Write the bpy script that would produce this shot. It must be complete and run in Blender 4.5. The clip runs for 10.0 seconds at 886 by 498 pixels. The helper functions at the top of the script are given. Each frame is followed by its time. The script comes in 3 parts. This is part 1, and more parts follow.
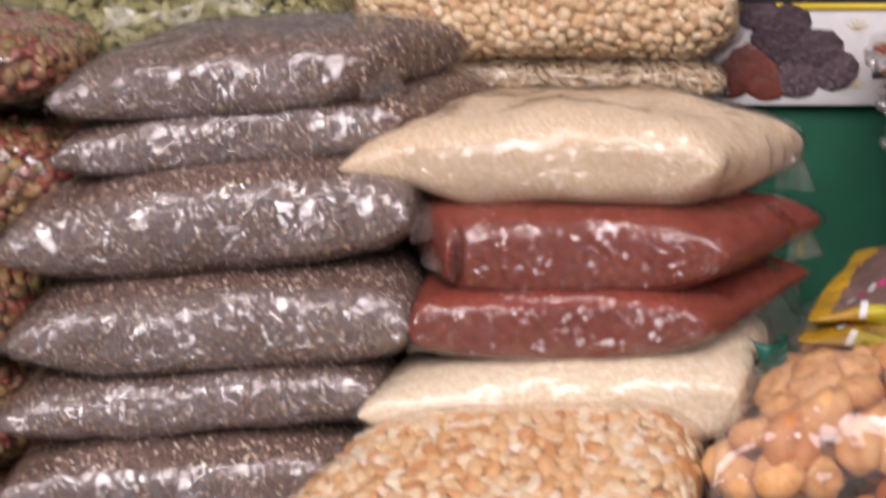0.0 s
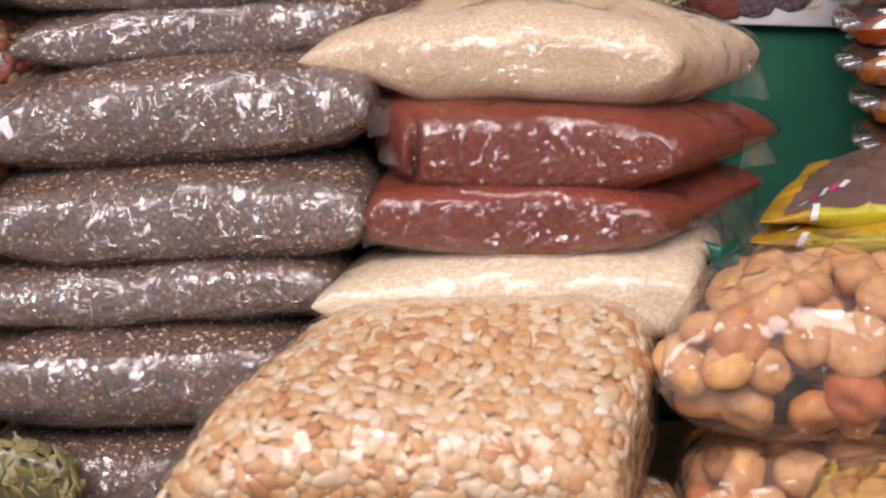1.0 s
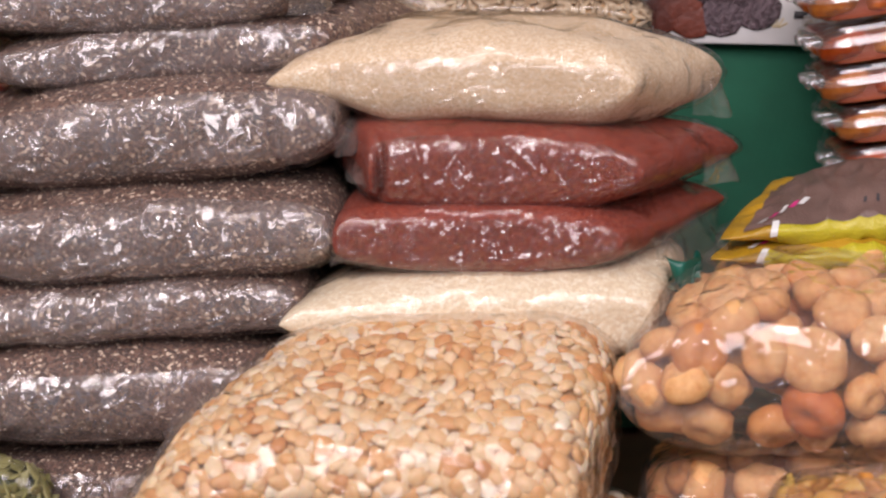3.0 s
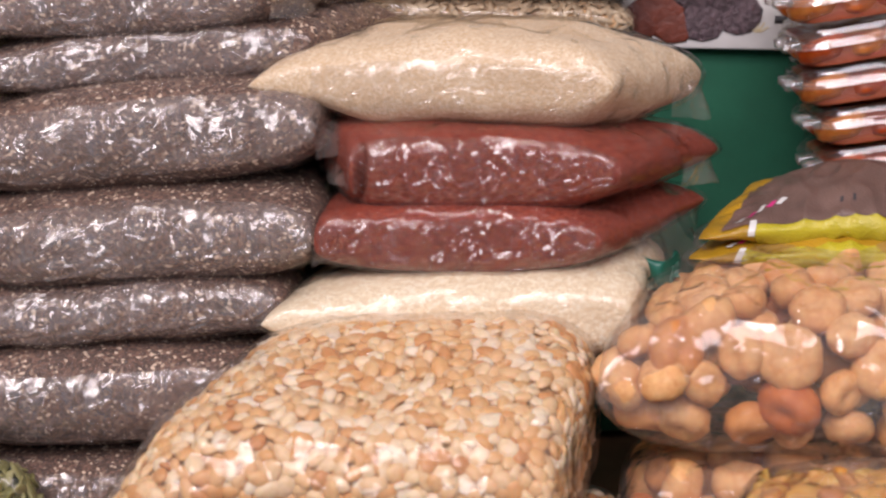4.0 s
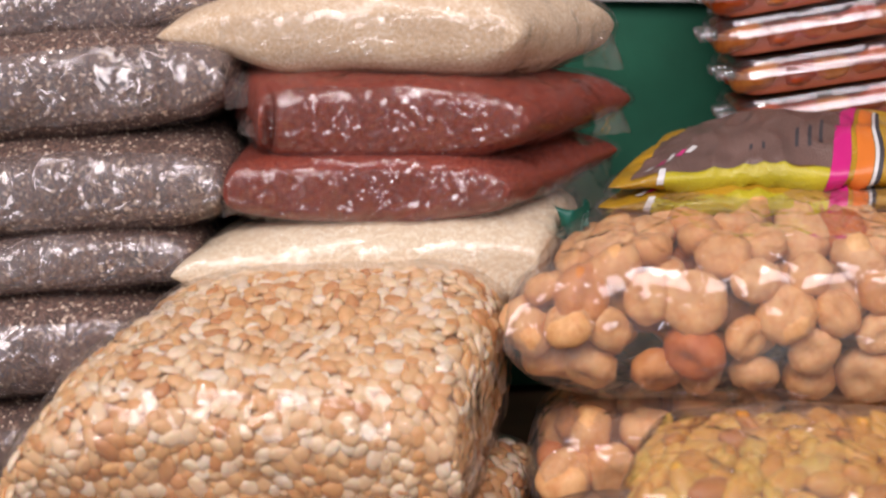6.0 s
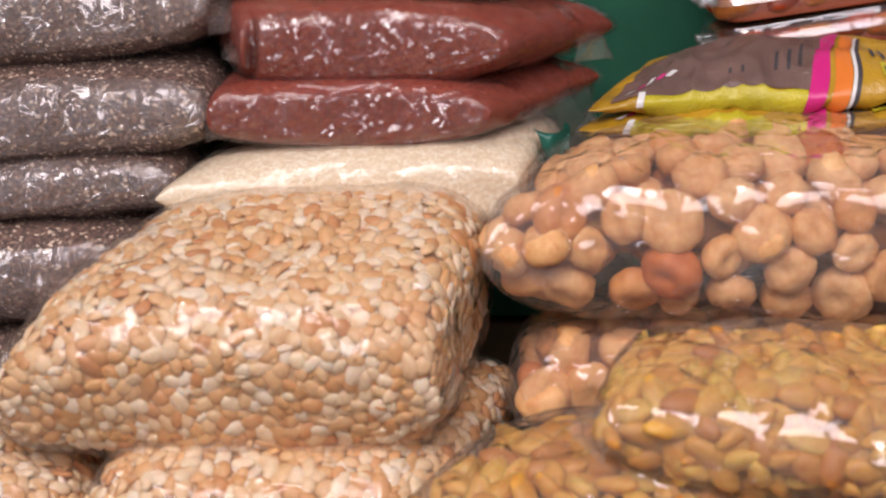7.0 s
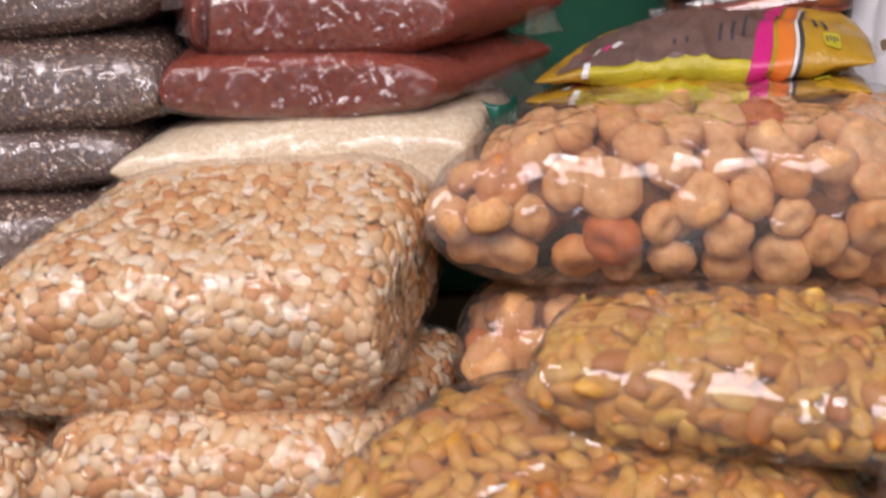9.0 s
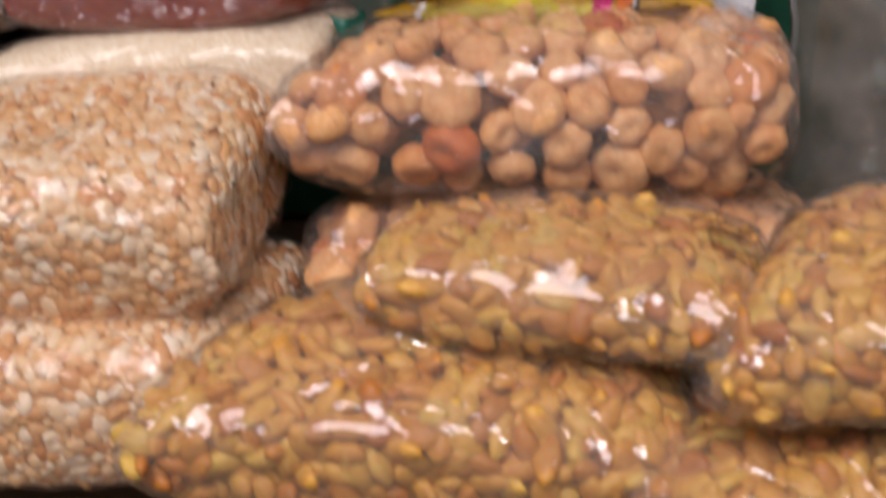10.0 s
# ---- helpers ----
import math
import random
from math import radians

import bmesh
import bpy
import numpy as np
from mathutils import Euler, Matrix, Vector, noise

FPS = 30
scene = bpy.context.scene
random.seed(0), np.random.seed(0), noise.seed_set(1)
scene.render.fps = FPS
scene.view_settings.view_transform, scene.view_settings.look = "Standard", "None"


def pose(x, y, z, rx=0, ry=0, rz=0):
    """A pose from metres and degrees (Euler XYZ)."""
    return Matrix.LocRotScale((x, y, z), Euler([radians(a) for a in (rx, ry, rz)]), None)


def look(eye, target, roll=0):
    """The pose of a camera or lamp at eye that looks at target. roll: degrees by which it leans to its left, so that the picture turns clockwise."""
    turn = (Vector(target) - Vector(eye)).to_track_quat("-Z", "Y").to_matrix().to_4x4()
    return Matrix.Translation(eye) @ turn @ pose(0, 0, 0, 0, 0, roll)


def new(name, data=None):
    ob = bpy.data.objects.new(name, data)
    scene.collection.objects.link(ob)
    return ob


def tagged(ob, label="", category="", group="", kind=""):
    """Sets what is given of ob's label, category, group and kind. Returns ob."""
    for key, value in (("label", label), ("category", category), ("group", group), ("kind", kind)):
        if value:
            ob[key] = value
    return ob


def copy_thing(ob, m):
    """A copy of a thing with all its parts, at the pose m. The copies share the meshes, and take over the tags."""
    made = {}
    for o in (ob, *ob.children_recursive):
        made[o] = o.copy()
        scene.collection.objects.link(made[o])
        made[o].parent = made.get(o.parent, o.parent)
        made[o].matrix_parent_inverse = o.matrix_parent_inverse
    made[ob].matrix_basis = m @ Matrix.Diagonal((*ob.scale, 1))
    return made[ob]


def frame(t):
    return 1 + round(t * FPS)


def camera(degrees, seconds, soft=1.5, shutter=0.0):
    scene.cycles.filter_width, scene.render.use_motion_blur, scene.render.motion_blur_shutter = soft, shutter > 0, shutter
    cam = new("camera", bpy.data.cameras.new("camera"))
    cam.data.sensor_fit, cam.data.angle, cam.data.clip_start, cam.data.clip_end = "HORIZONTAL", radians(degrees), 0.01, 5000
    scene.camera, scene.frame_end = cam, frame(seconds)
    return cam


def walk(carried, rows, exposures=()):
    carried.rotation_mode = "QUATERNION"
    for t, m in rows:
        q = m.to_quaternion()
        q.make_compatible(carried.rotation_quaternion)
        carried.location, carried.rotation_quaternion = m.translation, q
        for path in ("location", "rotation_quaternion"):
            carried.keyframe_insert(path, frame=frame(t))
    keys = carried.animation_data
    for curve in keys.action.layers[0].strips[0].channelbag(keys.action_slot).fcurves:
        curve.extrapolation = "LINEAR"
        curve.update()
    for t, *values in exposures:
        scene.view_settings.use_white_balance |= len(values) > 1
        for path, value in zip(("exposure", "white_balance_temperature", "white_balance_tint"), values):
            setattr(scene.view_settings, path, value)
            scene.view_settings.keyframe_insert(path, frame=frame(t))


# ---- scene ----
cam = camera(28.0, 10.0, soft=2.2, shutter=0.5)
cam.data.dof.use_dof, cam.data.dof.focus_distance, cam.data.dof.aperture_fstop = True, 1.05, 8.5
PATH = [
    (0, (-0.0532, -0.9335, 0.0623), (-0.1245, 1.0086, -0.4102), -0.24),
    (0.2, (-0.0458, -0.9379, 0.0486), (-0.1051, 0.9994, -0.4444), -0.27),
    (0.5, (-0.0433, -0.9438, 0.0306), (-0.0895, 0.9928, -0.4666), 0.04),
    (1, (-0.0521, -0.9515, 0.0105), (-0.0741, 0.9900, -0.4691), 1.38),
    (1.5, (-0.0379, -0.9527, 0.0171), (-0.0675, 0.9874, -0.4676), 1.16),
    (2, (-0.0347, -0.9606, 0.0190), (-0.0562, 0.9825, -0.4539), 1.48),
    (3.5, (-0.0289, -0.9701, 0.0133), (-0.0548, 0.9766, -0.4446), 0.98),
    (4, (-0.0178, -0.9770, 0.0087), (-0.0476, 0.9730, -0.4348), 0.93),
    (4.2, (-0.0029, -0.9744, 0.0154), (-0.0515, 0.9716, -0.4438), 0.80),
    (4.5, (0.0234, -0.9674, 0.0253), (-0.0105, 0.9760, -0.4462), 0.74),
    (5, (0.0255, -0.9704, 0.0156), (0.0374, 0.9801, -0.4261), 0.59),
    (5.5, (0.0158, -0.9773, 0.0037), (0.0283, 0.9726, -0.4407), 0.81),
    (5.7, (0.0141, -0.9783, -0.0000), (0.0241, 0.9700, -0.4515), 0.85),
    (6.8, (0.0343, -0.9915, -0.0214), (0.0209, 0.9424, -0.5313), 0.54),
    (7, (0.0366, -0.9955, -0.0259), (0.0232, 0.9390, -0.5333), 0.53),
    (7.5, (0.0444, -1.0026, -0.0209), (0.0193, 0.9311, -0.5309), 0.50),
    (8, (0.0442, -1.0076, -0.0250), (0.0173, 0.9276, -0.5295), 0.87),
    (8.5, (0.0609, -1.0129, -0.0243), (0.0173, 0.9198, -0.5369), 0.59),
    (9, (0.0813, -1.0167, -0.0372), (0.0388, 0.9168, -0.5465), -0.03),
    (9.2, (0.0879, -1.0247, -0.0536), (0.0663, 0.9106, -0.5576), 0.36),
    (9.5, (0.1087, -1.0311, -0.0493), (0.1069, 0.8925, -0.5968), 0.29),
    (9.9, (0.1379, -1.0321, -0.0609), (0.1443, 0.8987, -0.5824), 0.26),
    (10, (0.1452, -1.0294, -0.0689), (0.1524, 0.8962, -0.6092), 0.28),
]
walk(cam, [(t, look(eye, target, roll)) for t, eye, target, roll in PATH],
     exposures=[(0, -0.02), (3, -0.05), (5, -0.06), (7, -0.12), (9, -0.18), (10, -0.28)])

# ---- world and light ----
world = bpy.data.worlds.new("sky")
scene.world = world
world.use_nodes = True
wn = world.node_tree.nodes
sky = wn.new("ShaderNodeTexSky")
sky.sky_type, sky.sun_disc = "NISHITA", False
sky.sun_elevation, sky.sun_rotation = radians(50), radians(200)
world.node_tree.links.new(sky.outputs[0], wn["Background"].inputs[0])
wn["Background"].inputs[1].default_value = 0.07

sun = new("sun", bpy.data.lights.new("sun", "SUN"))
sun.data.energy, sun.data.angle, sun.data.color = 0.6, radians(12), (1, 0.93, 0.88)
sun.matrix_world = look((-1.0, -2.6, 3.2), (0, 0, 0))

opening = new("street_opening_light", bpy.data.lights.new("street_opening_light", "AREA"))
opening.data.shape, opening.data.size, opening.data.size_y = "RECTANGLE", 2.4, 1.1
opening.data.energy, opening.data.color = 60, (1.0, 0.885, 0.925)
opening.matrix_world = look((-0.25, -1.75, 1.25), (0.0, 0.0, -0.25))


# ---- materials ----
def material(name, rough=0.5, metal=0.0):
    m = bpy.data.materials.new(name)
    m.use_nodes = True
    b = m.node_tree.nodes["Principled BSDF"]
    b.inputs["Roughness"].default_value, b.inputs["Metallic"].default_value = rough, metal
    return m, m.node_tree.nodes, m.node_tree.links, b


def ramp(nodes, stops, mode="LINEAR"):
    r = nodes.new("ShaderNodeValToRGB")
    r.color_ramp.interpolation = mode
    e = r.color_ramp.elements
    while len(e) < len(stops):
        e.new(0.5)
    for k, (p, c) in enumerate(stops):
        e[k].position, e[k].color = p, (*c, 1)
    return r


def coords(nodes):
    return nodes.new("ShaderNodeTexCoord").outputs["Object"]


def tex(nodes, links, kind, scale, co, **more):
    n = nodes.new(kind)
    n.inputs["Scale"].default_value = scale
    for k, v in more.items():
        n.inputs[k].default_value = v
    links.new(co, n.inputs["Vector"])
    return n


def blend(nodes, links, kind, fac, a, b):
    n = nodes.new("ShaderNodeMix")
    n.data_type, n.blend_type = "RGBA", kind
    for value, slot in ((fac, n.inputs[0]), (a, n.inputs[6]), (b, n.inputs[7])):
        if isinstance(value, (int, float)):
            slot.default_value = value
        elif isinstance(value, tuple):
            slot.default_value = (*value, 1)
        else:
            links.new(value, slot)
    return n.outputs[2]


def bump(nodes, links, height, strength, distance, onto):
    n = nodes.new("ShaderNodeBump")
    n.inputs["Strength"].default_value, n.inputs["Distance"].default_value = strength, distance
    links.new(height, n.inputs["Height"])
    links.new(n.outputs[0], onto)
    return n


def grains(name, stops, size, cloud=0.25, relief=0.0007, tint=(0.5, 0.45, 0.4)):
    """Fine seed or meal: one colour a grain, drifting in tone over the bag."""
    m, nodes, links, b = material(name, 0.75)
    co = coords(nodes)
    v = tex(nodes, links, "ShaderNodeTexVoronoi", 1 / size, co)
    sep = nodes.new("ShaderNodeSeparateColor")
    links.new(v.outputs["Color"], sep.inputs[0])
    r = ramp(nodes, stops, "CONSTANT")
    links.new(sep.outputs[0], r.inputs[0])
    n = tex(nodes, links, "ShaderNodeTexNoise", 22, co, Detail=4)
    shade = ramp(nodes, [(0.3, tint), (0.7, (1, 1, 1))])
    links.new(n.outputs[0], shade.inputs[0])
    links.new(blend(nodes, links, "MULTIPLY", cloud, r.outputs[0], shade.outputs[0]), b.inputs["Base Color"])
    bump(nodes, links, v.outputs["Distance"], 0.5, -relief, b.inputs["Normal"])
    return m


def film(name, haze=0.03, facet=0.4, scale=45, stretch=0.8, ior=1.6, rough=0.07, ridge=0.5, tint=(0.97, 0.96, 0.95), haze_colour=(0.8, 0.78, 0.78)):
    """Clear plastic: see-through and glossy, crumpled into small facets with sharp ridges, slightly milky."""
    m, nodes, links, b = material(name)
    nodes.remove(b)
    out = nodes["Material Output"]

    def maths(op, a, c):
        n = nodes.new("ShaderNodeVectorMath")
        n.operation = op
        for value, slot in ((a, n.inputs[0]), (c, n.inputs[3] if op == "SCALE" else n.inputs[1])):
            if isinstance(value, (int, float, tuple)):
                slot.default_value = value
            else:
                links.new(value, slot)
        return n.outputs[0]

    own = nodes.new("ShaderNodeObjectInfo")
    shift = nodes.new("ShaderNodeCombineXYZ")
    for k in range(3):
        links.new(own.outputs["Random"], shift.inputs[k])
    plain_co = maths("ADD", coords(nodes), maths("SCALE", shift.outputs[0], 7.0))
    warp = tex(nodes, links, "ShaderNodeTexNoise", scale * 0.8, plain_co, Detail=3)
    co = maths("ADD", plain_co, maths("SCALE", maths("SUBTRACT", warp.outputs["Color"], (0.5, 0.5, 0.5)), 1.1 / scale))
    co = maths("MULTIPLY", co, (1, 1, stretch))
    large = tex(nodes, links, "ShaderNodeTexVoronoi", scale, co)
    small = tex(nodes, links, "ShaderNodeTexVoronoi", scale * 2.7, co)
    edge = nodes.new("ShaderNodeTexVoronoi")
    edge.feature = "DISTANCE_TO_EDGE"
    edge.inputs["Scale"].default_value = scale
    links.new(co, edge.inputs["Vector"])
    tilt = maths("SCALE", maths("SUBTRACT", large.outputs["Color"], (0.5, 0.5, 0.5)), facet)
    tilt = maths("ADD", tilt, maths("SCALE", maths("SUBTRACT", small.outputs["Color"], (0.5, 0.5, 0.5)), facet * 0.55))
    tilt = maths("ADD", tilt, maths("SCALE", maths("SUBTRACT", warp.outputs["Color"], (0.5, 0.5, 0.5)), facet * 0.5))
    normal = maths("NORMALIZE", maths("ADD", nodes.new("ShaderNodeNewGeometry").outputs["Normal"], tilt), (0, 0, 0))
    crest = nodes.new("ShaderNodeMapRange")
    links.new(edge.outputs["Distance"], crest.inputs[0])
    crest.inputs[2].default_value, crest.inputs[3].default_value, crest.inputs[4].default_value = 0.12, 1.0, 0.0
    gloss, clear, milk = nodes.new("ShaderNodeBsdfGlossy"), nodes.new("ShaderNodeBsdfTransparent"), nodes.new("ShaderNodeBsdfDiffuse")
    gloss.inputs["Roughness"].default_value = rough
    clear.inputs[0].default_value, milk.inputs[0].default_value = (*tint, 1), (*haze_colour, 1)
    bn = bump(nodes, links, crest.outputs[0], ridge, 0.0016, gloss.inputs["Normal"])
    links.new(normal, bn.inputs["Normal"])
    facing = nodes.new("ShaderNodeLayerWeight")
    facing.inputs[0].default_value = 0.5
    links.new(bn.outputs[0], facing.inputs["Normal"])
    power = nodes.new("ShaderNodeMath")
    power.operation, power.inputs[1].default_value = "POWER", 5.0
    links.new(facing.outputs["Facing"], power.inputs[0])
    fres = nodes.new("ShaderNodeMapRange")
    links.new(power.outputs[0], fres.inputs[0])
    fres.inputs[3].default_value, fres.inputs[4].default_value = 2 * ((ior - 1) / (ior + 1)) ** 2, 0.9
    cloud = tex(nodes, links, "ShaderNodeTexNoise", 30, plain_co, Detail=5)
    level = nodes.new("ShaderNodeMapRange")
    links.new(cloud.outputs[0], level.inputs[0])
    level.inputs[1].default_value, level.inputs[2].default_value = 0.3, 0.75
    level.inputs[3].default_value, level.inputs[4].default_value = haze * 0.5, haze * 1.6
    a, c = nodes.new("ShaderNodeMixShader"), nodes.new("ShaderNodeMixShader")
    links.new(level.outputs[0], a.inputs[0])
    links.new(clear.outputs[0], a.inputs[1])
    links.new(milk.outputs[0], a.inputs[2])
    links.new(fres.outputs[0], c.inputs[0])
    links.new(a.outputs[0], c.inputs[1])
    links.new(gloss.outputs[0], c.inputs[2])
    links.new(c.outputs[0], out.inputs[0])
    return m


def morsel(name, stops, rough=0.5, patch=90, soft=0.0, relief=0.0006, spots=None, island=False):
    """A nut, seed or dried fruit: its own tone each, mottled skin."""
    m, nodes, links, b = material(name, rough)
    co = coords(nodes)
    if island:
        rnd = nodes.new("ShaderNodeNewGeometry").outputs["Random Per Island"]
    else:
        rnd = nodes.new("ShaderNodeObjectInfo").outputs["Random"]
    r = ramp(nodes, stops)
    links.new(rnd, r.inputs[0])
    n = tex(nodes, links, "ShaderNodeTexNoise", patch, co, Detail=5, Roughness=0.6)
    shade = ramp(nodes, [(0.3, spots or (0.55, 0.42, 0.3)), (0.62, (1, 1, 1))])
    links.new(n.outputs[0], shade.inputs[0])
    col = blend(nodes, links, "MULTIPLY", 0.75, r.outputs[0], shade.outputs[0])
    links.new(col, b.inputs["Base Color"])
    if soft:
        b.inputs["Subsurface Weight"].default_value = soft
        b.inputs["Subsurface Radius"].default_value = (1.0, 0.5, 0.2)
        b.inputs["Subsurface Scale"].default_value = 0.006
    bump(nodes, links, n.outputs[0], 0.6, relief, b.inputs["Normal"])
    return m


def plain(name, colour, rough=0.5, patch=40, vary=0.25, relief=0.0004, metal=0.0):
    m, nodes, links, b = material(name, rough, metal)
    co = coords(nodes)
    n = tex(nodes, links, "ShaderNodeTexNoise", patch, co, Detail=6)
    fine = tex(nodes, links, "ShaderNodeTexNoise", patch * 14, co, Detail=3)
    dark = tuple(c * 0.55 for c in colour)
    r = ramp(nodes, [(0.3, dark), (0.65, colour)])
    links.new(n.outputs[0], r.inputs[0])
    links.new(blend(nodes, links, "MIX", vary, colour, r.outputs[0]), b.inputs["Base Color"])
    bump(nodes, links, fine.outputs[0], 0.4, relief, b.inputs["Normal"])
    return m


CHIA = grains("chia_seed", [(0.0, (0.092, 0.056, 0.046)), (0.35, (0.158, 0.093, 0.073)), (0.65, (0.22, 0.125, 0.092)), (0.88, (0.36, 0.25, 0.19)), (0.945, (0.80, 0.62, 0.48))], 0.0016, 0.5)
RED = grains("red_quinoa", [(0.0, (0.19, 0.022, 0.007)), (0.4, (0.26, 0.034, 0.012)), (0.8, (0.33, 0.058, 0.024))], 0.0012, 0.4)
CREAM = grains("cream_meal", [(0.0, (0.72, 0.53, 0.34)), (0.35, (0.80, 0.62, 0.43)), (0.8, (0.87, 0.73, 0.56))], 0.0013, 0.25, tint=(0.8, 0.72, 0.6))
SESAME = grains("white_sesame", [(0.0, (0.76, 0.61, 0.42)), (0.4, (0.82, 0.69, 0.50)), (0.75, (0.87, 0.77, 0.60))], 0.0017, 0.2, 0.0009, (0.8, 0.72, 0.6))
FILM = film("clear_film", 0.07, 0.30, 38, ior=1.40, rough=0.10, haze_colour=(0.86, 0.70, 0.58))
FILM_TIGHT = film("tight_film", 0.015, 0.40, 48, ior=1.34, rough=0.14, ridge=0.1)
FILM_CREAM = film("cream_bag_film", 0.02, 0.30, 38, ior=1.36, rough=0.17, ridge=0.05)
FILM_LOOSE = film("loose_film", 0.08, 0.32, 33, ior=1.47, rough=0.06, ridge=1.0, haze_colour=(0.84, 0.72, 0.66))
FILM_SULTANA = film("stiff_film", 0.08, 0.34, 30, ior=1.58, rough=0.06, ridge=1.0, haze_colour=(0.84, 0.72, 0.62))
FLAP = film("folded_film", 0.12, 0.50, 95, 0.5, ior=1.68, rough=0.16, haze_colour=(0.74, 0.62, 0.60))
FLAP_RED = film("folded_thin_film", 0.03, 0.48, 95, 0.6, ior=1.62, rough=0.15, haze_colour=(0.70, 0.40, 0.34))
STRIP = film("clear_strip", 0.02, 0.40, 40, ior=1.45, rough=0.20)
NUT_TONES = [(0.0, (0.60, 0.27, 0.10)), (0.18, (0.76, 0.42, 0.17)), (0.5, (0.83, 0.56, 0.31)), (0.78, (0.90, 0.71, 0.49)), (1.0, (0.93, 0.80, 0.64))]
PEANUT = morsel("peanut_half", NUT_TONES, 0.45, 160, 0.2, spots=(0.80, 0.66, 0.52))
PEANUT_ALL = morsel("peanut_mass", NUT_TONES, 0.45, 160, 0.2, spots=(0.80, 0.66, 0.52), island=True)
PALE_ALL = morsel("blanched_peanut_mass", [(0.0, (0.72, 0.48, 0.26)), (0.5, (0.82, 0.62, 0.38)), (1.0, (0.88, 0.72, 0.5))], 0.5, 160, island=True)
APRICOT = morsel("dried_apricot", [(0.0, (0.56, 0.15, 0.03)), (0.10, (0.68, 0.30, 0.09)), (0.3, (0.76, 0.41, 0.16)), (1.0, (0.83, 0.52, 0.26))], 0.6, 120, 0.2, 0.0022, (0.74, 0.52, 0.36))
SULTANA = morsel("golden_sultana", [(0.0, (0.50, 0.19, 0.035)), (0.3, (0.66, 0.33, 0.06)), (0.75, (0.75, 0.44, 0.09)), (1.0, (0.70, 0.48, 0.11))], 0.5, 130, 0.5, 0.0010, (0.74, 0.54, 0.34))
SULTANA_ALL = morsel("golden_sultana_mass", [(0.0, (0.50, 0.19, 0.035)), (0.5, (0.66, 0.34, 0.06)), (1.0, (0.75, 0.45, 0.10))], 0.5, 130, 0.4, 0.0010, (0.74, 0.54, 0.34), island=True)
PUMPKIN = morsel("pumpkin_seed", [(0.0, (0.15, 0.14, 0.04)), (0.5, (0.27, 0.25, 0.09)), (1.0, (0.44, 0.40, 0.19))], 0.5, 120, island=True, spots=(0.6, 0.6, 0.45))
SUNFLOWER = morsel("sunflower_kernel", [(0.0, (0.38, 0.28, 0.18)), (0.5, (0.55, 0.43, 0.29)), (1.0, (0.70, 0.58, 0.42))], 0.55, 120, island=True)
MIXED = morsel("seed_and_berry_mix", [(0.0, (0.24, 0.025, 0.02)), (0.25, (0.28, 0.08, 0.04)), (0.45, (0.36, 0.20, 0.08)), (0.7, (0.26, 0.19, 0.06)), (1.0, (0.36, 0.12, 0.09))], 0.45, 120, island=True)
CORE_NUT = plain("peanut_depth", (0.74, 0.46, 0.23), 0.8, 120, 0.7)
# Darker than the apricots: shade in their gaps, put into the core's colour.
CORE_FRUIT_SHADE = plain("fruit_gap_shade", (0.34, 0.14, 0.05), 0.7, 90, 0.7)
CORE_SULTANA = plain("sultana_depth", (0.50, 0.25, 0.05), 0.6, 90, 0.7)
# Seed and mix cores are also darkened to paint shade between the pieces.
CORE_GREEN_SHADE = plain("seed_gap_shade", (0.10, 0.10, 0.03), 0.8, 90, 0.7)
CORE_MIX_SHADE = plain("mix_gap_shade", (0.18, 0.08, 0.03), 0.8, 90, 0.7)
CLOTH = plain("green_cloth", (0.009, 0.098, 0.052), 0.85, 25, 0.5, 0.0006)
WOOD = plain("stall_wood", (0.22, 0.14, 0.08), 0.7, 18, 0.6, 0.0006)
WALL = plain("stall_wall_paint", (0.55, 0.53, 0.50), 0.8, 5, 0.4, 0.0008)
FLOOR = plain("concrete", (0.25, 0.24, 0.23), 0.85, 4, 0.6, 0.001)


# ---- mesh helpers ----
def mesh_of(name, verts, faces, mat, smooth=True):
    me = bpy.data.meshes.new(name)
    me.from_pydata([tuple(v) for v in verts], [], [tuple(f) for f in faces])
    me.materials.append(mat)
    if smooth:
        me.polygons.foreach_set("use_smooth", [True] * len(me.polygons))
    me.update()
    return me


def part(name, bm, mat, parent, label="", smooth=True):
    """Links a bmesh (or a ready mesh) as one mesh object under a thing or a part, both at the parent's origin."""
    if isinstance(bm, bpy.types.Mesh):
        me = bm
    else:
        me = bpy.data.meshes.new(name)
        bm.to_mesh(me)
        bm.free()
        me.materials.append(mat)
        me.polygons.foreach_set("use_smooth", [smooth] * len(me.polygons))
    ob = new(name, me)
    ob.parent = parent
    return tagged(ob, label)


def thing(name, base, label, category, group="", kind=""):
    ob = new(name)
    ob.empty_display_size = 0.02
    ob.location = base
    return tagged(ob, label, category, group, kind)


def box_bm(sx, sy, sz, centre=(0, 0, 0), bevel=0.002, segments=2):
    bm = bmesh.new()
    bmesh.ops.create_cube(bm, size=1, matrix=Matrix.Translation(centre) @ Matrix.Diagonal((sx, sy, sz, 1)))
    if bevel:
        bmesh.ops.bevel(bm, geom=bm.edges[:], offset=bevel, segments=segments, affect="EDGES", profile=0.5)
    return bm


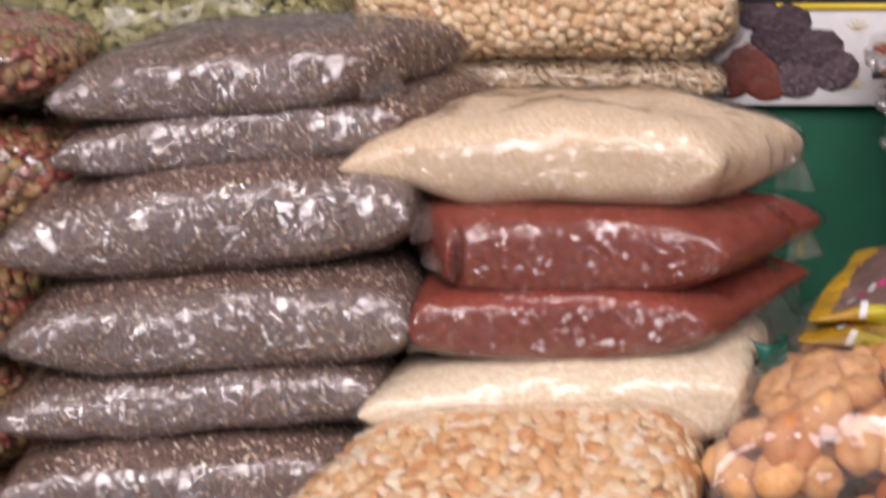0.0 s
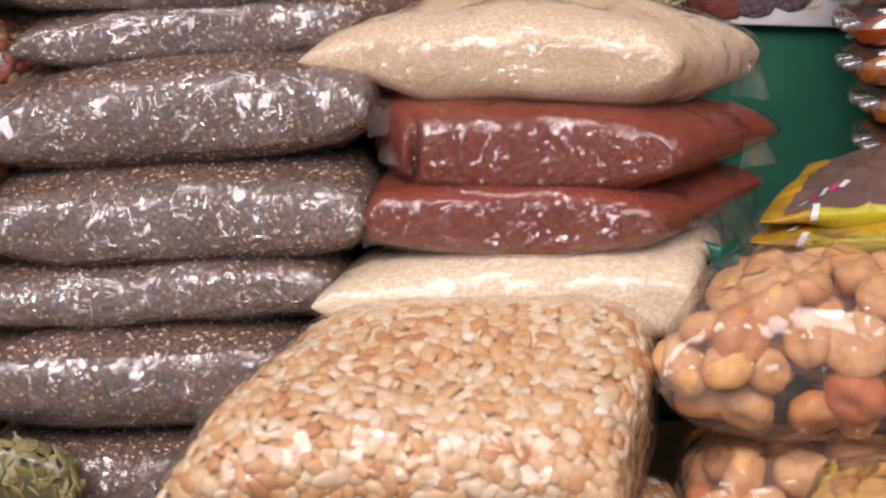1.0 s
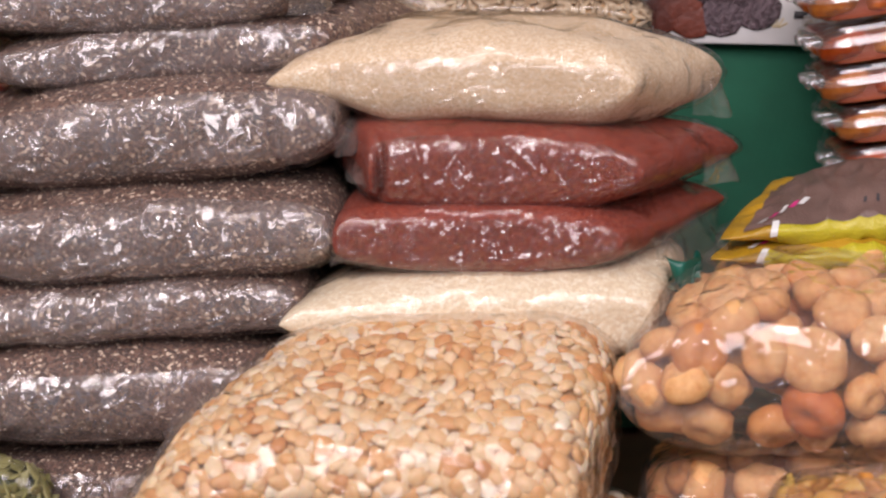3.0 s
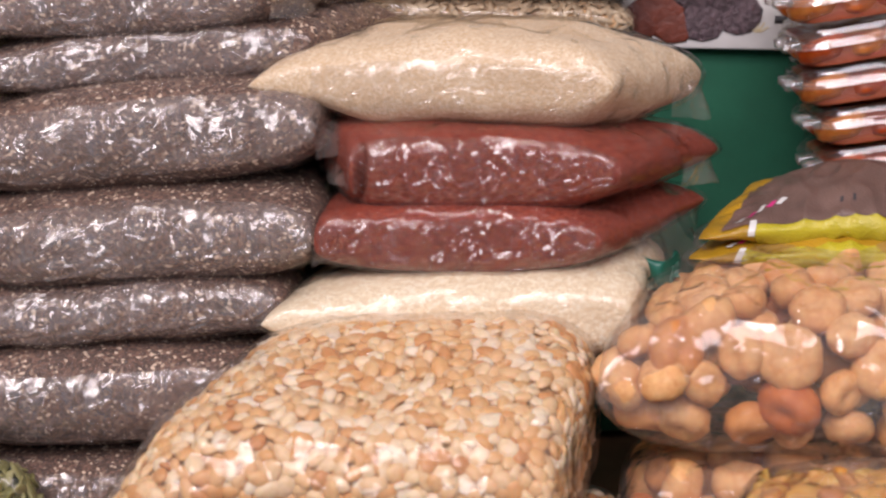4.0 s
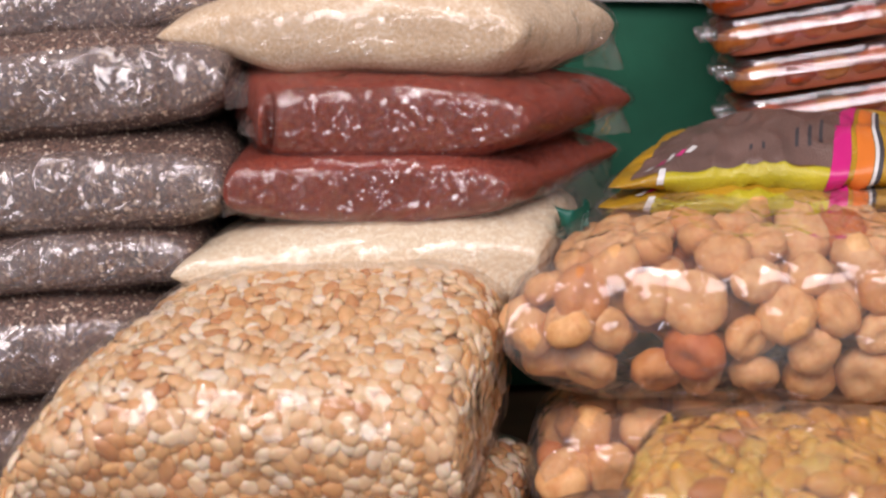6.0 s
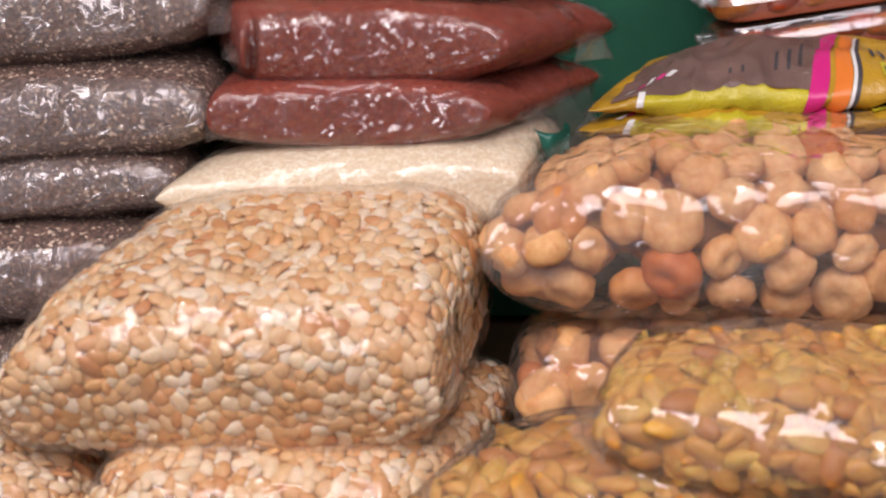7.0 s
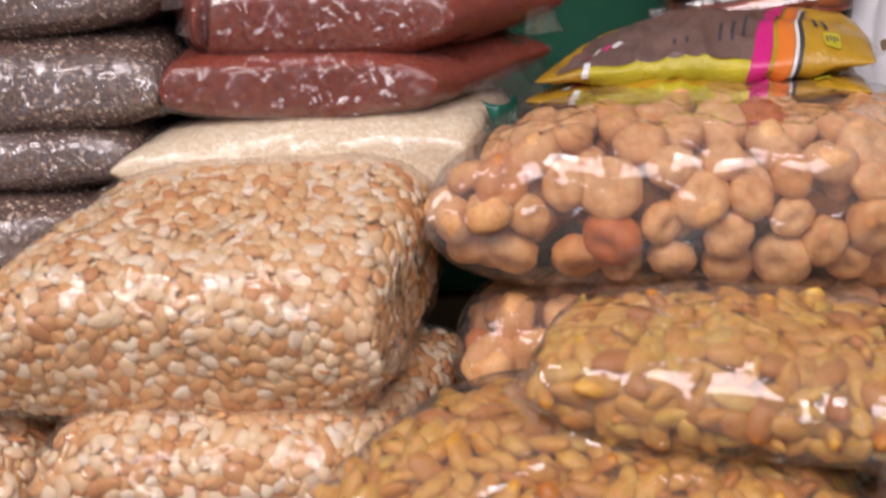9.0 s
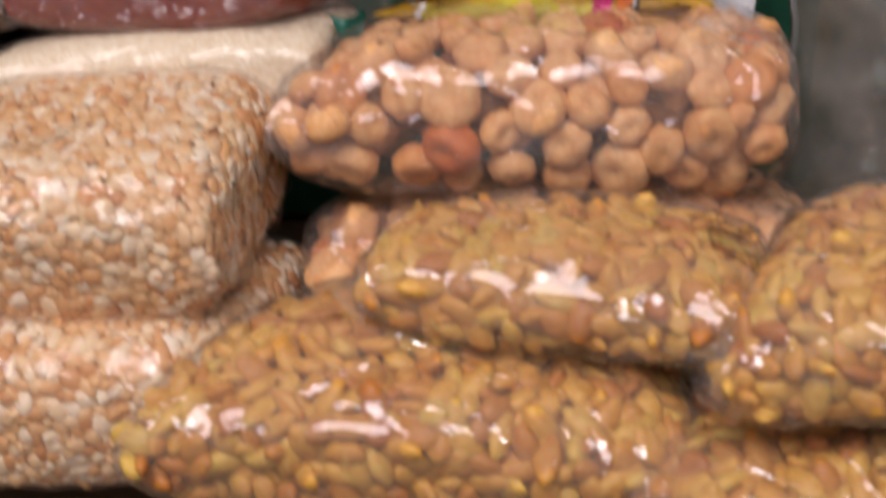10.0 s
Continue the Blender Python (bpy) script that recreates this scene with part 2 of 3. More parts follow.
class Pillow:
    """A filled bag: four seam corners (front left, front right, back right, back left), full height, and how boxy it is."""

    def __init__(self, corners, height, boxy=3.0, round_plan=0.0, lumps=0.002, seed=0, lift=0.0, ends=None, wrinkle=0.0, notch=None):
        self.wrinkle, self.notch = wrinkle, notch
        self.c = [Vector(c) for c in corners]
        self.h, self.p, self.r, self.lumps, self.seed, self.lift = height, boxy, round_plan, lumps, seed, lift
        self.pl, self.pr = ends if isinstance(ends, tuple) else (ends or boxy, ends or boxy)
        self.ahead = ((self.c[0] - self.c[3]) + (self.c[1] - self.c[2])).normalized()
        d1, d2 = self.c[2] - self.c[0], self.c[3] - self.c[1]
        self.n = d1.cross(d2).normalized()
        if self.n.z < 0:
            self.n.negate()
        self.base = sum(self.c, Vector()) / 4 - Vector((0, 0, height / 2))

    def at(self, a, b, side, grow=0.0):
        """A place on the skin: a across, b from front to back, both -1 to 1; side +1 top, -1 underneath."""
        if self.r:
            k = 1 - self.r * (abs(a) * abs(b)) ** 3
            pa, pb = a * k, b * k
        else:
            pa, pb = a, b
        pa, pb = pa * (1 + grow * 8), pb * (1 + grow * 8)
        u, v = (pa + 1) / 2, (pb + 1) / 2
        c = self.c
        q = c[0] * (1 - u) * (1 - v) + c[1] * u * (1 - v) + c[2] * u * v + c[3] * (1 - u) * v
        p = self.p
        pe = self.pl if a < 0 else self.pr
        body = max(0.0, 1 - abs(a) ** pe) ** (1 / pe) * max(0.0, 1 - abs(b) ** p) ** (1 / p)
        where = q + self.n * (side * (self.h / 2 + grow) * body + self.lift * (1 - a * a) * (1 - b * b))
        if self.notch and b < 0:
            where = where - self.ahead * self.notch[1] * math.exp(-(((a - self.notch[0]) / 0.035) ** 2)) * abs(b) ** 5
        if self.lumps:
            s = Vector((self.seed * 7.3, self.seed * 3.1, self.seed))
            if self.wrinkle:
                where = where + self.n * side * self.wrinkle * (1 - 2.5 * abs(noise.noise(Vector((where.x * 55, where.y * 38, where.z * 38)) + s))) * min(1.0, body * 3)
            where = where + Vector(noise.noise_vector(where * 26 + s)) * self.lumps + Vector(noise.noise_vector(where * 9 + s)) * self.lumps * 2.0 * body
        return where

    def grid(self, nu, nv, grow=0.0):
        """Vertices and faces of the closed skin, relative to the base."""
        verts, faces, index = [], [], {}
        for side in (1, -1):
            for i in range(nu + 1):
                for j in range(nv + 1):
                    rim = i in (0, nu) or j in (0, nv)
                    key = (i, j, 0 if rim else side)
                    if key not in index:
                        a, b = math.sin(math.pi * (i / nu - 0.5)), math.sin(math.pi * (j / nv - 0.5))
                        index[key] = len(verts)
                        verts.append(self.at(a, b, side, grow) - self.base)
        for side in (1, -1):
            k = lambda i, j: index[(i, j, 0 if i in (0, nu) or j in (0, nv) else side)]
            for i in range(nu):
                for j in range(nv):
                    f = [k(i, j), k(i + 1, j), k(i + 1, j + 1), k(i, j + 1)]
                    faces.append(f if side > 0 else f[::-1])
        return verts, faces

    def spots(self, gap, inset, rng, tries=9000, back=0.35, most=2000):
        """Places for pieces under the skin, no nearer than gap: (place, normal), on the sides that face the street and up."""
        verts, faces = self.grid(40, 28, -0.0)
        v = np.array([tuple(x) for x in verts])
        f = np.array(faces)
        p0, p1, p2, p3 = (v[f[:, k]] for k in range(4))
        nor = np.cross(p2 - p0, p3 - p1)
        area = np.linalg.norm(nor, axis=1)
        nor = nor / np.maximum(area, 1e-12)[:, None]
        ok = (nor[:, 1] < back) & (nor[:, 2] > -0.95) & (area > 1e-10)
        ids = np.nonzero(ok)[0]
        prob = area[ids] / area[ids].sum()
        pick = rng.choice(ids, size=tries, p=prob)
        st = rng.random((tries, 2))
        cell, found = {}, []
        for k, (s, t) in zip(pick, st):
            q = (p0[k] * (1 - s) + p1[k] * s) * (1 - t) + (p3[k] * (1 - s) + p2[k] * s) * t - nor[k] * inset
            key = tuple(np.floor(q / gap).astype(int))
            near = [o for dx in (-1, 0, 1) for dy in (-1, 0, 1) for dz in (-1, 0, 1) for o in cell.get((key[0] + dx, key[1] + dy, key[2] + dz), ())]
            if any(((o - q) ** 2).sum() < gap * gap for o in near):
                continue
            cell.setdefault(key, []).append(q)
            found.append((q, nor[k]))
            if len(found) >= most:
                break
        return found


def piece_pose(place, normal, rng, tilt, low=0.80, high=1.20):
    n = Vector(normal) + Vector(rng.normal(0, tilt, 3))
    turn = n.to_track_quat("Z", "Y").to_matrix().to_4x4() @ Matrix.Rotation(rng.random() * 6.283, 4, "Z")
    s = low + (high - low) * rng.random()
    return Matrix.Translation(Vector(place)) @ turn @ Matrix.Diagonal((s, s * (0.92 + 0.16 * rng.random()), s, 1))


def lump(name, mat, sx, sy, sz, levels, bumpy, seed, shape=None):
    """A small rounded body with an uneven skin; shape bends each unit point."""
    bm = bmesh.new()
    bmesh.ops.create_icosphere(bm, subdivisions=levels, radius=1)
    for v in bm.verts:
        c = v.co.copy()
        if shape:
            c = shape(c)
        k = 1 + bumpy * noise.noise(v.co * 1.7 + Vector((seed * 5.1, 0, seed))) + bumpy * 0.5 * noise.noise(v.co * 4 + Vector((0, seed * 3.7, 0)))
        v.co = Vector((c.x * sx * k, c.y * sy * k, c.z * sz * k))
    me = bpy.data.meshes.new(name)
    bm.to_mesh(me)
    bm.free()
    me.materials.append(mat)
    me.polygons.foreach_set("use_smooth", [True] * len(me.polygons))
    return me


def dimple(c):
    d = math.hypot(c.x, c.y)
    groove = 0.16 * math.exp(-(c.y * 7) ** 2) * (c.z > 0)
    ripple = 0.014 * math.sin(9 * math.atan2(c.y, c.x) + 3 * c.z) * d
    return Vector((c.x * (1 + ripple), c.y * (1 + ripple), c.z * (1 - 0.40 * math.exp(-(d * 2.4) ** 2) - groove) + 0.10 * abs(c.x) ** 2))


def half(c):
    """Half a nut: egg-shaped outline, domed above, flat beneath."""
    return Vector((c.x, c.y * (1 - 0.16 * c.x), c.z if c.z > 0 else c.z * 0.45))


def teardrop(c):
    k = 1 - 0.55 * max(0, c.x) ** 1.5
    return Vector((c.x, c.y * k, c.z))


def crumple(c):
    """A dried grape: pointed at one end, with lengthwise wrinkles."""
    k = (1 + 0.07 * math.sin(7 * math.atan2(c.z, c.y) + 1.5 * c.x)) * (1 - 0.22 * max(0, c.x))
    return Vector((c.x, c.y * k, c.z * k))


def joined(name, shapes, poses, mat):
    """Many small bodies in one mesh."""
    data = []
    for me in shapes:
        v = np.array([tuple(x.co) for x in me.vertices])
        data.append((v, [tuple(p.vertices) for p in me.polygons]))
    verts, faces, start = [], [], 0
    for k, m in enumerate(poses):
        v, f = data[k % len(data)]
        r = np.array(m.to_3x3())
        verts.append(v @ r.T + np.array(m.translation))
        faces += [tuple(i + start for i in q) for q in f]
        start += len(v)
    return mesh_of(name, np.concatenate(verts), faces, mat)


APRICOTS = [lump("apricot", APRICOT, 0.0152, 0.0143 - 0.0006 * (k % 2), 0.0118, 3, 0.12, k, dimple) for k in range(6)]
SMALL_NUTS = [lump("peanut", PEANUT, 0.0050, 0.0040, 0.0028, 2, 0.10, k + 9, half) for k in range(3)]
PEANUTS = [lump("peanut", PEANUT, 0.0056 + 0.0007 * (k % 4), 0.0042 + 0.0005 * (k % 2), 0.0027, 2, 0.10, k, half) for k in range(6)]
SULTANAS = [lump("sultana", SULTANA, 0.0110 + 0.0018 * (k % 3), 0.0070, 0.0047, 2, 0.16, k, crumple) for k in range(5)]
PUMPKINS = [lump("pumpkin_seed", PUMPKIN, 0.0080, 0.0042, 0.0012, 2, 0.10, k, teardrop) for k in range(3)]
SUNFLOWERS = [lump("sunflower_kernel", SUNFLOWER, 0.0060, 0.0022, 0.0014, 2, 0.10, k, teardrop) for k in range(3)]
MIXES = [lump("mixed_seed", MIXED, 0.0070 - 0.001 * k, 0.0045, 0.0030, 2, 0.2, k, teardrop) for k in range(3)]


def strip(rows, thick=0.0):
    """A sheet through rows of points."""
    nv = len(rows[0])
    verts = [p for r in rows for p in r]
    faces = [(i * nv + j, i * nv + j + 1, (i + 1) * nv + j + 1, (i + 1) * nv + j) for i in range(len(rows) - 1) for j in range(nv - 1)]
    return verts, faces


def ear(bag, owner, a_side, b0, b1, reach, droop, seed):
    """The flat sealed end of a bag that stands out past its filling."""
    rows = []
    for j in range(15):
        b = b0 + (b1 - b0) * j / 14
        rim = bag.at(a_side, b, 1) - bag.base
        inner = bag.at(a_side * 0.93, b, 1) - bag.base
        out = (bag.c[1] - bag.c[0]).normalized() * a_side
        wave = 0.1 + 0.9 * math.sin(math.pi * j / 14)
        row = []
        for i in range(7):
            k = i / 6
            p = rim + out * (reach * k * wave - 0.004) + Vector((0, 0, -droop * k * k))
            p += Vector(noise.noise_vector(p * 60 + Vector((seed, 0, 0)))) * 0.004 * k
            row.append(p)
        rows.append(row)
    v, f = strip(rows)
    part("sealed_end", mesh_of("sealed_end", v, f, FILM_LOOSE), None, owner, "clear crumpled sealed plastic end")


def front_flap(bag, owner, a0, a1, b_top, b_low, seed, mat=None):
    """The folded mouth of the bag, pressed down over its front."""
    ahead, hang = bag.ahead, b_low * bag.h * 2.4
    rows, cols, top, low = [], 90, 6, 12
    for i in range(cols + 1):
        a = a0 + (a1 - a0) * i / cols
        row = []
        jag = noise.noise(Vector((a * 3, seed * 1.3, 0)))
        for k in range(top + low + 1):
            if k <= top:
                f = k / top
                p = bag.at(a, -1 + 0.5 * b_top * (1 - f) ** 1.5, 1) - bag.base
                out = 0.0010 + 0.0012 * f
            else:
                f = (k - top) / low
                depth = min(0.96, f * hang * (1 + 0.15 * jag) / (bag.h * 0.5))
                b = -(1 - depth ** bag.p) ** (1 / bag.p)
                p = bag.at(a, b, -1) - bag.base
                out = 0.0022
            fold = 1 - 2.4 * abs(noise.noise(Vector((a * 11 + 0.22 * k + seed, k * 0.16, seed * 2.3))))
            row.append(p + ahead * (out + 0.0022 * max(0, fold)))
        rows.append(row)
    v, faces = strip(rows)
    part("folded_mouth", mesh_of("folded_mouth", v, faces, mat or FLAP), None, owner, "crinkled clear plastic fold with bright glints")


def meal_bag(label, bag, filling, skin=None, flap=(), flap_film=None, ears=(), group="", category="bag of seeds", seed=0):
    """A tight clear bag of fine seed or meal."""
    ob = thing("seed_bag", bag.base, label, category, group)
    v, f = bag.grid(64, 44)
    part("filling", mesh_of("filling", v, f, filling), None, ob)
    v, f = bag.grid(64, 44, 0.0012)
    part("plastic_film", folded(mesh_of("plastic_film", v, f, skin or FILM_TIGHT), 0.0016, 45, seed), None, ob, "clear glossy plastic film")
    for k, fold in enumerate(flap):
        front_flap(bag, ob, *fold, seed + 40 * k, flap_film)
    for e in ears:
        ear(bag, ob, *e, seed)
    return ob


def piece_bag(label, bag, shapes, gap, inset, core, core_inset, skin, piece_name, seed, tilt=0.35, mass=None, parts=300, deep=True, ears=(), group="", category="bag of nuts", name="nut_bag", tries=9000, keep=None, folds=0.002, second=0.0, fold_scale=26):
    """A clear bag whose nuts or fruit show one by one."""
    rng = np.random.default_rng(seed)
    ob = thing(name, bag.base, label, category, group)
    # Solid stand-in core under the pieces; dark core colours paint the gaps' shade.
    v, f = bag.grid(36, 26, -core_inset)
    part("inner_core", mesh_of("inner_core", v, f, core), None, ob)
    spots = bag.spots(gap, inset, rng, tries)
    if keep:
        spots.sort(key=lambda s: keep(s[0]))
    else:
        spots.sort(key=lambda s: s[0][1])
    poses = [piece_pose(p, n, rng, tilt) for p, n in spots]
    for k, m in enumerate(poses[:parts]):
        o = new(piece_name, shapes[k % len(shapes)])
        o.parent, o.matrix_basis = ob, m
    rest = poses[parts:]
    if second:
        for k, (p, n) in enumerate(bag.spots(gap, inset + second, rng, tries)):
            o = new(piece_name, shapes[k % len(shapes)])
            o.parent, o.matrix_basis = ob, piece_pose(p, n, rng, 0.9)
    if deep:
        rest += [piece_pose(p, n, rng, 0.7) for p, n in bag.spots(gap * 1.05, inset * 1.7, rng, tries // 2)]
    if rest and mass:
        tagged(part(piece_name + "_mass", joined(piece_name + "_mass", shapes, rest, mass), None, ob), kind="stuff")
    v, f = bag.grid(110, 80, 0.0012)
    skin_mesh = folded(mesh_of("plastic_film", v, f, skin), folds, fold_scale, seed)
    part("plastic_film", skin_mesh, None, ob, "clear glossy plastic film")
    for e in ears:
        ear(bag, ob, *e, seed)
    return ob


def folded(me, depth, scale, seed):
    """Pushes a film outwards in sharp folds."""
    me.update()
    normals = [v.normal.copy() for v in me.vertices]
    for v, n in zip(me.vertices, normals):
        s = Vector((seed * 1.7, seed, 0))
        q = Vector((v.co.x * scale, v.co.y * scale, v.co.z * scale * 1.3)) + s
        r = 1 - 2.2 * abs(noise.noise(q)) + 0.4 * (1 - 3 * abs(noise.noise(q * 2.3 + s)))
        v.co += n * depth * max(0.0, r)
    me.update()
    return me


def slab(name, sx, sy, sz, centre, mat, label, bevel=0.003):
    ob = part(name, box_bm(sx, sy, sz, (0, 0, 0), bevel), mat, None)
    ob.location = centre
    return tagged(ob, label, name.split("_")[0], kind="structure")


# ---- structure: the stall ----
slab("ground", 400, 400, 0.1, (0, 0, -1.35), FLOOR, "grey concrete ground of the market street")
slab("wall_back", 5.2, 0.12, 3.0, (0, 0.95, 0.2), WALL, "plain painted back wall of the stall")
slab("wall_left", 0.12, 3.2, 3.0, (-2.6, -0.6, 0.2), WALL, "plain painted side wall of the stall")
slab("wall_right", 0.12, 3.2, 3.0, (2.6, -0.6, 0.2), WALL, "plain painted side wall of the stall")
slab("ceiling", 5.2, 1.9, 0.1, (0, 0.0, 1.75), WALL, "plain ceiling over the stall")
slab("counter", 2.6, 1.25, 0.05, (0, 0.26, -0.505), WOOD, "worn wooden display counter under the bags")
slab("counter_front", 2.6, 0.04, 0.75, (0, -0.33, -0.91), WOOD, "wooden counter front")
slab("tier_low", 2.4, 0.80, 0.078, (0, 0.45, -0.441), WOOD, "wooden display step under the stacked bags")
slab("tier_back", 2.4, 0.55, 0.27, (0, 0.56, -0.265), WOOD, "wooden display step behind the stacks")

# ---- green cloth over the step behind ----
def green_cloth():
    ob = thing("green_cloth", (0.3, 0.27, -0.128), "green fabric cloth hanging over the step behind the bags", "cloth")
    rows = []
    for i in range(61):
        x = -0.55 + 1.3 * i / 60
        row = []
        for k in range(26):
            if k < 6:
                y, z = 0.28 - 0.03 * k / 6, 0.0035
            else:
                d = (k - 6) / 19
                y, z = 0.0 - 0.022 - 0.012 * d, 0.002 - 0.27 * d
            wave = noise.noise(Vector((x * 9, z * 5, 0.3))) * 0.016 * min(1, max(0, k - 6) / 6) + noise.noise(Vector((x * 3 + z * 14, z * 11, 4))) * 0.006
            row.append(Vector((x, (y if k >= 6 else y - 0.27 + 0.0) - abs(wave) * (k >= 6), z)))
        rows.append(row)
    v, f = strip(rows)
    part("hanging_cloth", mesh_of("hanging_cloth", v, f, CLOTH), None, ob)


green_cloth()

# ---- stack of dark chia seed bags ----
chia_label = "clear plastic bag packed with dark grey chia seed in a stack"
CHIAS = [
    (((-0.318, 0.055, -0.096), (-0.130, 0.045, -0.074), (-0.075, 0.150, -0.072), (-0.27, 0.22, -0.082)), 0.049, ((-0.95, 0.88, 0.25, 0.14),)),
    (((-0.316, 0.055, -0.128), (-0.112, 0.050, -0.105), (-0.060, 0.160, -0.103), (-0.28, 0.22, -0.115)), 0.046, ((-0.98, 0.93, 0.2, 0.16),)),
    (((-0.345, 0.030, -0.178), (-0.104, 0.018, -0.149), (-0.080, 0.180, -0.146), (-0.31, 0.21, -0.162)), 0.068, ((-0.97, 0.76, 0.25, 0.11), (0.70, 1.0, 0.75, 0.16))),
    (((-0.340, 0.015, -0.228), (-0.103, 0.006, -0.211), (-0.090, 0.185, -0.205), (-0.31, 0.20, -0.216)), 0.066, ((-0.95, 0.98, 0.3, 0.10),)),
    (((-0.345, 0.010, -0.271), (-0.122, 0.008, -0.252), (-0.100, 0.185, -0.248), (-0.32, 0.20, -0.260)), 0.049, ((-0.98, 0.96, 0.25, 0.12),)),
    (((-0.345, 0.000, -0.317), (-0.120, 0.000, -0.305), (-0.110, 0.185, -0.300), (-0.32, 0.20, -0.308)), 0.070, ((-0.98, 0.96, 0.1, 0.16),)),
    (((-0.335, 0.004, -0.374), (-0.120, 0.002, -0.368), (-0.110, 0.185, -0.366), (-0.32, 0.20, -0.370)), 0.058, ((-0.98, 0.96, 0.15, 0.12),)),
]
for k, (corners, height, folds) in enumerate(CHIAS):
    meal_bag(chia_label, Pillow(corners, height, 3.0, 0.02, 0.0022, k + 1, ends=(2.3, 3.0), wrinkle=0.0006, notch=(0.70, 0.006) if k == 2 else None), CHIA, flap=folds, ears=((-1, -0.95, -0.2, 0.02, 0.006), (1, -0.99, -0.3, 0.024 if k > 1 else 0.012, 0.016)), group="stack of chia seed bags", seed=k + 1)

# ---- stack of cream, red and white bags ----
meal_bag("plump clear bag of cream-coloured meal on top of red quinoa bags", Pillow(((-0.147, 0.034, -0.127), (0.062, 0.006, -0.122), (0.124, 0.105, -0.125), (-0.105, 0.20, -0.124)), 0.061, 3.1, 0.01, 0.0034, 21, ends=(1.9, 2.6), notch=(-0.62, 0.003)), CREAM, skin=FILM_CREAM, flap=((-0.66, 0.92, 0.05, 0.10),), flap_film=STRIP, ears=((-1, -1.0, 0.2, 0.016, 0.012), (1, 0.35, 1.0, 0.015, 0.022)), seed=21)
meal_bag("clear bag of dark red quinoa with folded glossy front", Pillow(((-0.086, 0.008, -0.174), (0.066, -0.006, -0.168), (0.132, 0.094, -0.169), (-0.124, 0.120, -0.162)), 0.051, 4.6, 0.0, 0.0018, 22, ends=(4.6, 2.2), notch=(-0.92, 0.009)), RED, flap=((-0.97, 0.94, 0.22, 0.12),), flap_film=FLAP_RED, ears=((-1, -1.0, 0.0, 0.010, 0.01), (1, 0.35, 1.0, 0.013, 0.020)), group="red quinoa bags", seed=22)
meal_bag("clear bag of dark red quinoa with folded glossy front", Pillow(((-0.106, 0.002, -0.212), (0.056, -0.010, -0.206), (0.124, 0.084, -0.199), (-0.09, 0.19, -0.208)), 0.046, 4.6, 0.0, 0.0018, 23, ends=(4.0, 2.2)), RED, flap=((-0.95, 0.97, 0.05, 0.15),), flap_film=FLAP_RED, ears=((-1, -0.9, -0.1, 0.008, 0.01), (1, -0.3, 1.0, 0.016, 0.024)), group="red quinoa bags", seed=23)
meal_bag("clear bag of pale white sesame under red quinoa bags", Pillow(((-0.140, -0.014, -0.259), (0.076, -0.020, -0.249), (0.105, 0.080, -0.240), (-0.09, 0.18, -0.25)), 0.058, 3.2, 0.04, 0.002, 24, ends=(1.8, 4.5)), SESAME, skin=FILM_CREAM, ears=((1, -0.9, 0.2, 0.01, 0.01),), seed=24)

# ---- peanut bags ----
peanut_label = "clear bag of skinned roasted peanut halves, tan and brown"
NUT_TOP = Pillow(((-0.214, -0.125, -0.346), (0.030, -0.138, -0.334), (0.062, 0.012, -0.284), (-0.138, 0.012, -0.289)), 0.113, 3.5, 0.04, 0.003, 31, ends=(2.6, 4.2))
piece_bag(peanut_label, NUT_TOP, PEANUTS, 0.0060, 0.0034, CORE_NUT, 0.0052, FILM, "peanut", 31, 0.20, PEANUT_ALL, 300, tries=16000, ears=((1, -1, -0.3, 0.008, 0.006),), group="peanut bags", keep=lambda p: p[1])
NUT_LOW = Pillow(((-0.170, -0.150, -0.425), (0.030, -0.150, -0.420), (0.085, 0.010, -0.380), (-0.12, 0.010, -0.385)), 0.105, 3.4, 0.10, 0.003, 32)
piece_bag(peanut_label, NUT_LOW, PEANUTS, 0.0060, 0.0034, CORE_NUT, 0.0052, FILM, "peanut", 32, 0.22, PEANUT_ALL, 150, tries=14000, group="peanut bags")
NUT_LEFT = Pillow(((-0.36, -0.130, -0.425), (-0.165, -0.135, -0.425), (-0.15, -0.01, -0.42), (-0.34, -0.01, -0.42)), 0.100, 3.4, 0.10, 0.003, 33)
piece_bag(peanut_label, NUT_LEFT, PEANUTS, 0.0060, 0.0034, CORE_NUT, 0.0052, FILM, "peanut", 33, 0.5, PEANUT_ALL, 80, group="peanut bags")

# ---- apricot bags ----
apricot_label = "clear glossy bag full of whole dried orange apricots"
APR_TOP = Pillow(((0.044, -0.085, -0.270), (0.345, -0.090, -0.264), (0.352, 0.075, -0.254), (0.100, 0.075, -0.260)), 0.100, 3.0, 0.05, 0.003, 41, ends=(3.2, 4.5))
piece_bag(apricot_label, APR_TOP, APRICOTS, 0.0222, 0.0125, CORE_FRUIT_SHADE, 0.036, FILM_LOOSE, "apricot", 41, 0.45, parts=180, deep=False, second=0.02, folds=0.0014, fold_scale=20, ears=((-1, -1, 0.2, 0.012, 0.012),), group="apricot bags", category="bag of fruit", name="fruit_bag")
APR_LOW = Pillow(((0.062, -0.080, -0.352), (0.365, -0.085, -0.350), (0.372, 0.075, -0.350), (0.09, 0.075, -0.350)), 0.080, 3.4, 0.08, 0.003, 42)
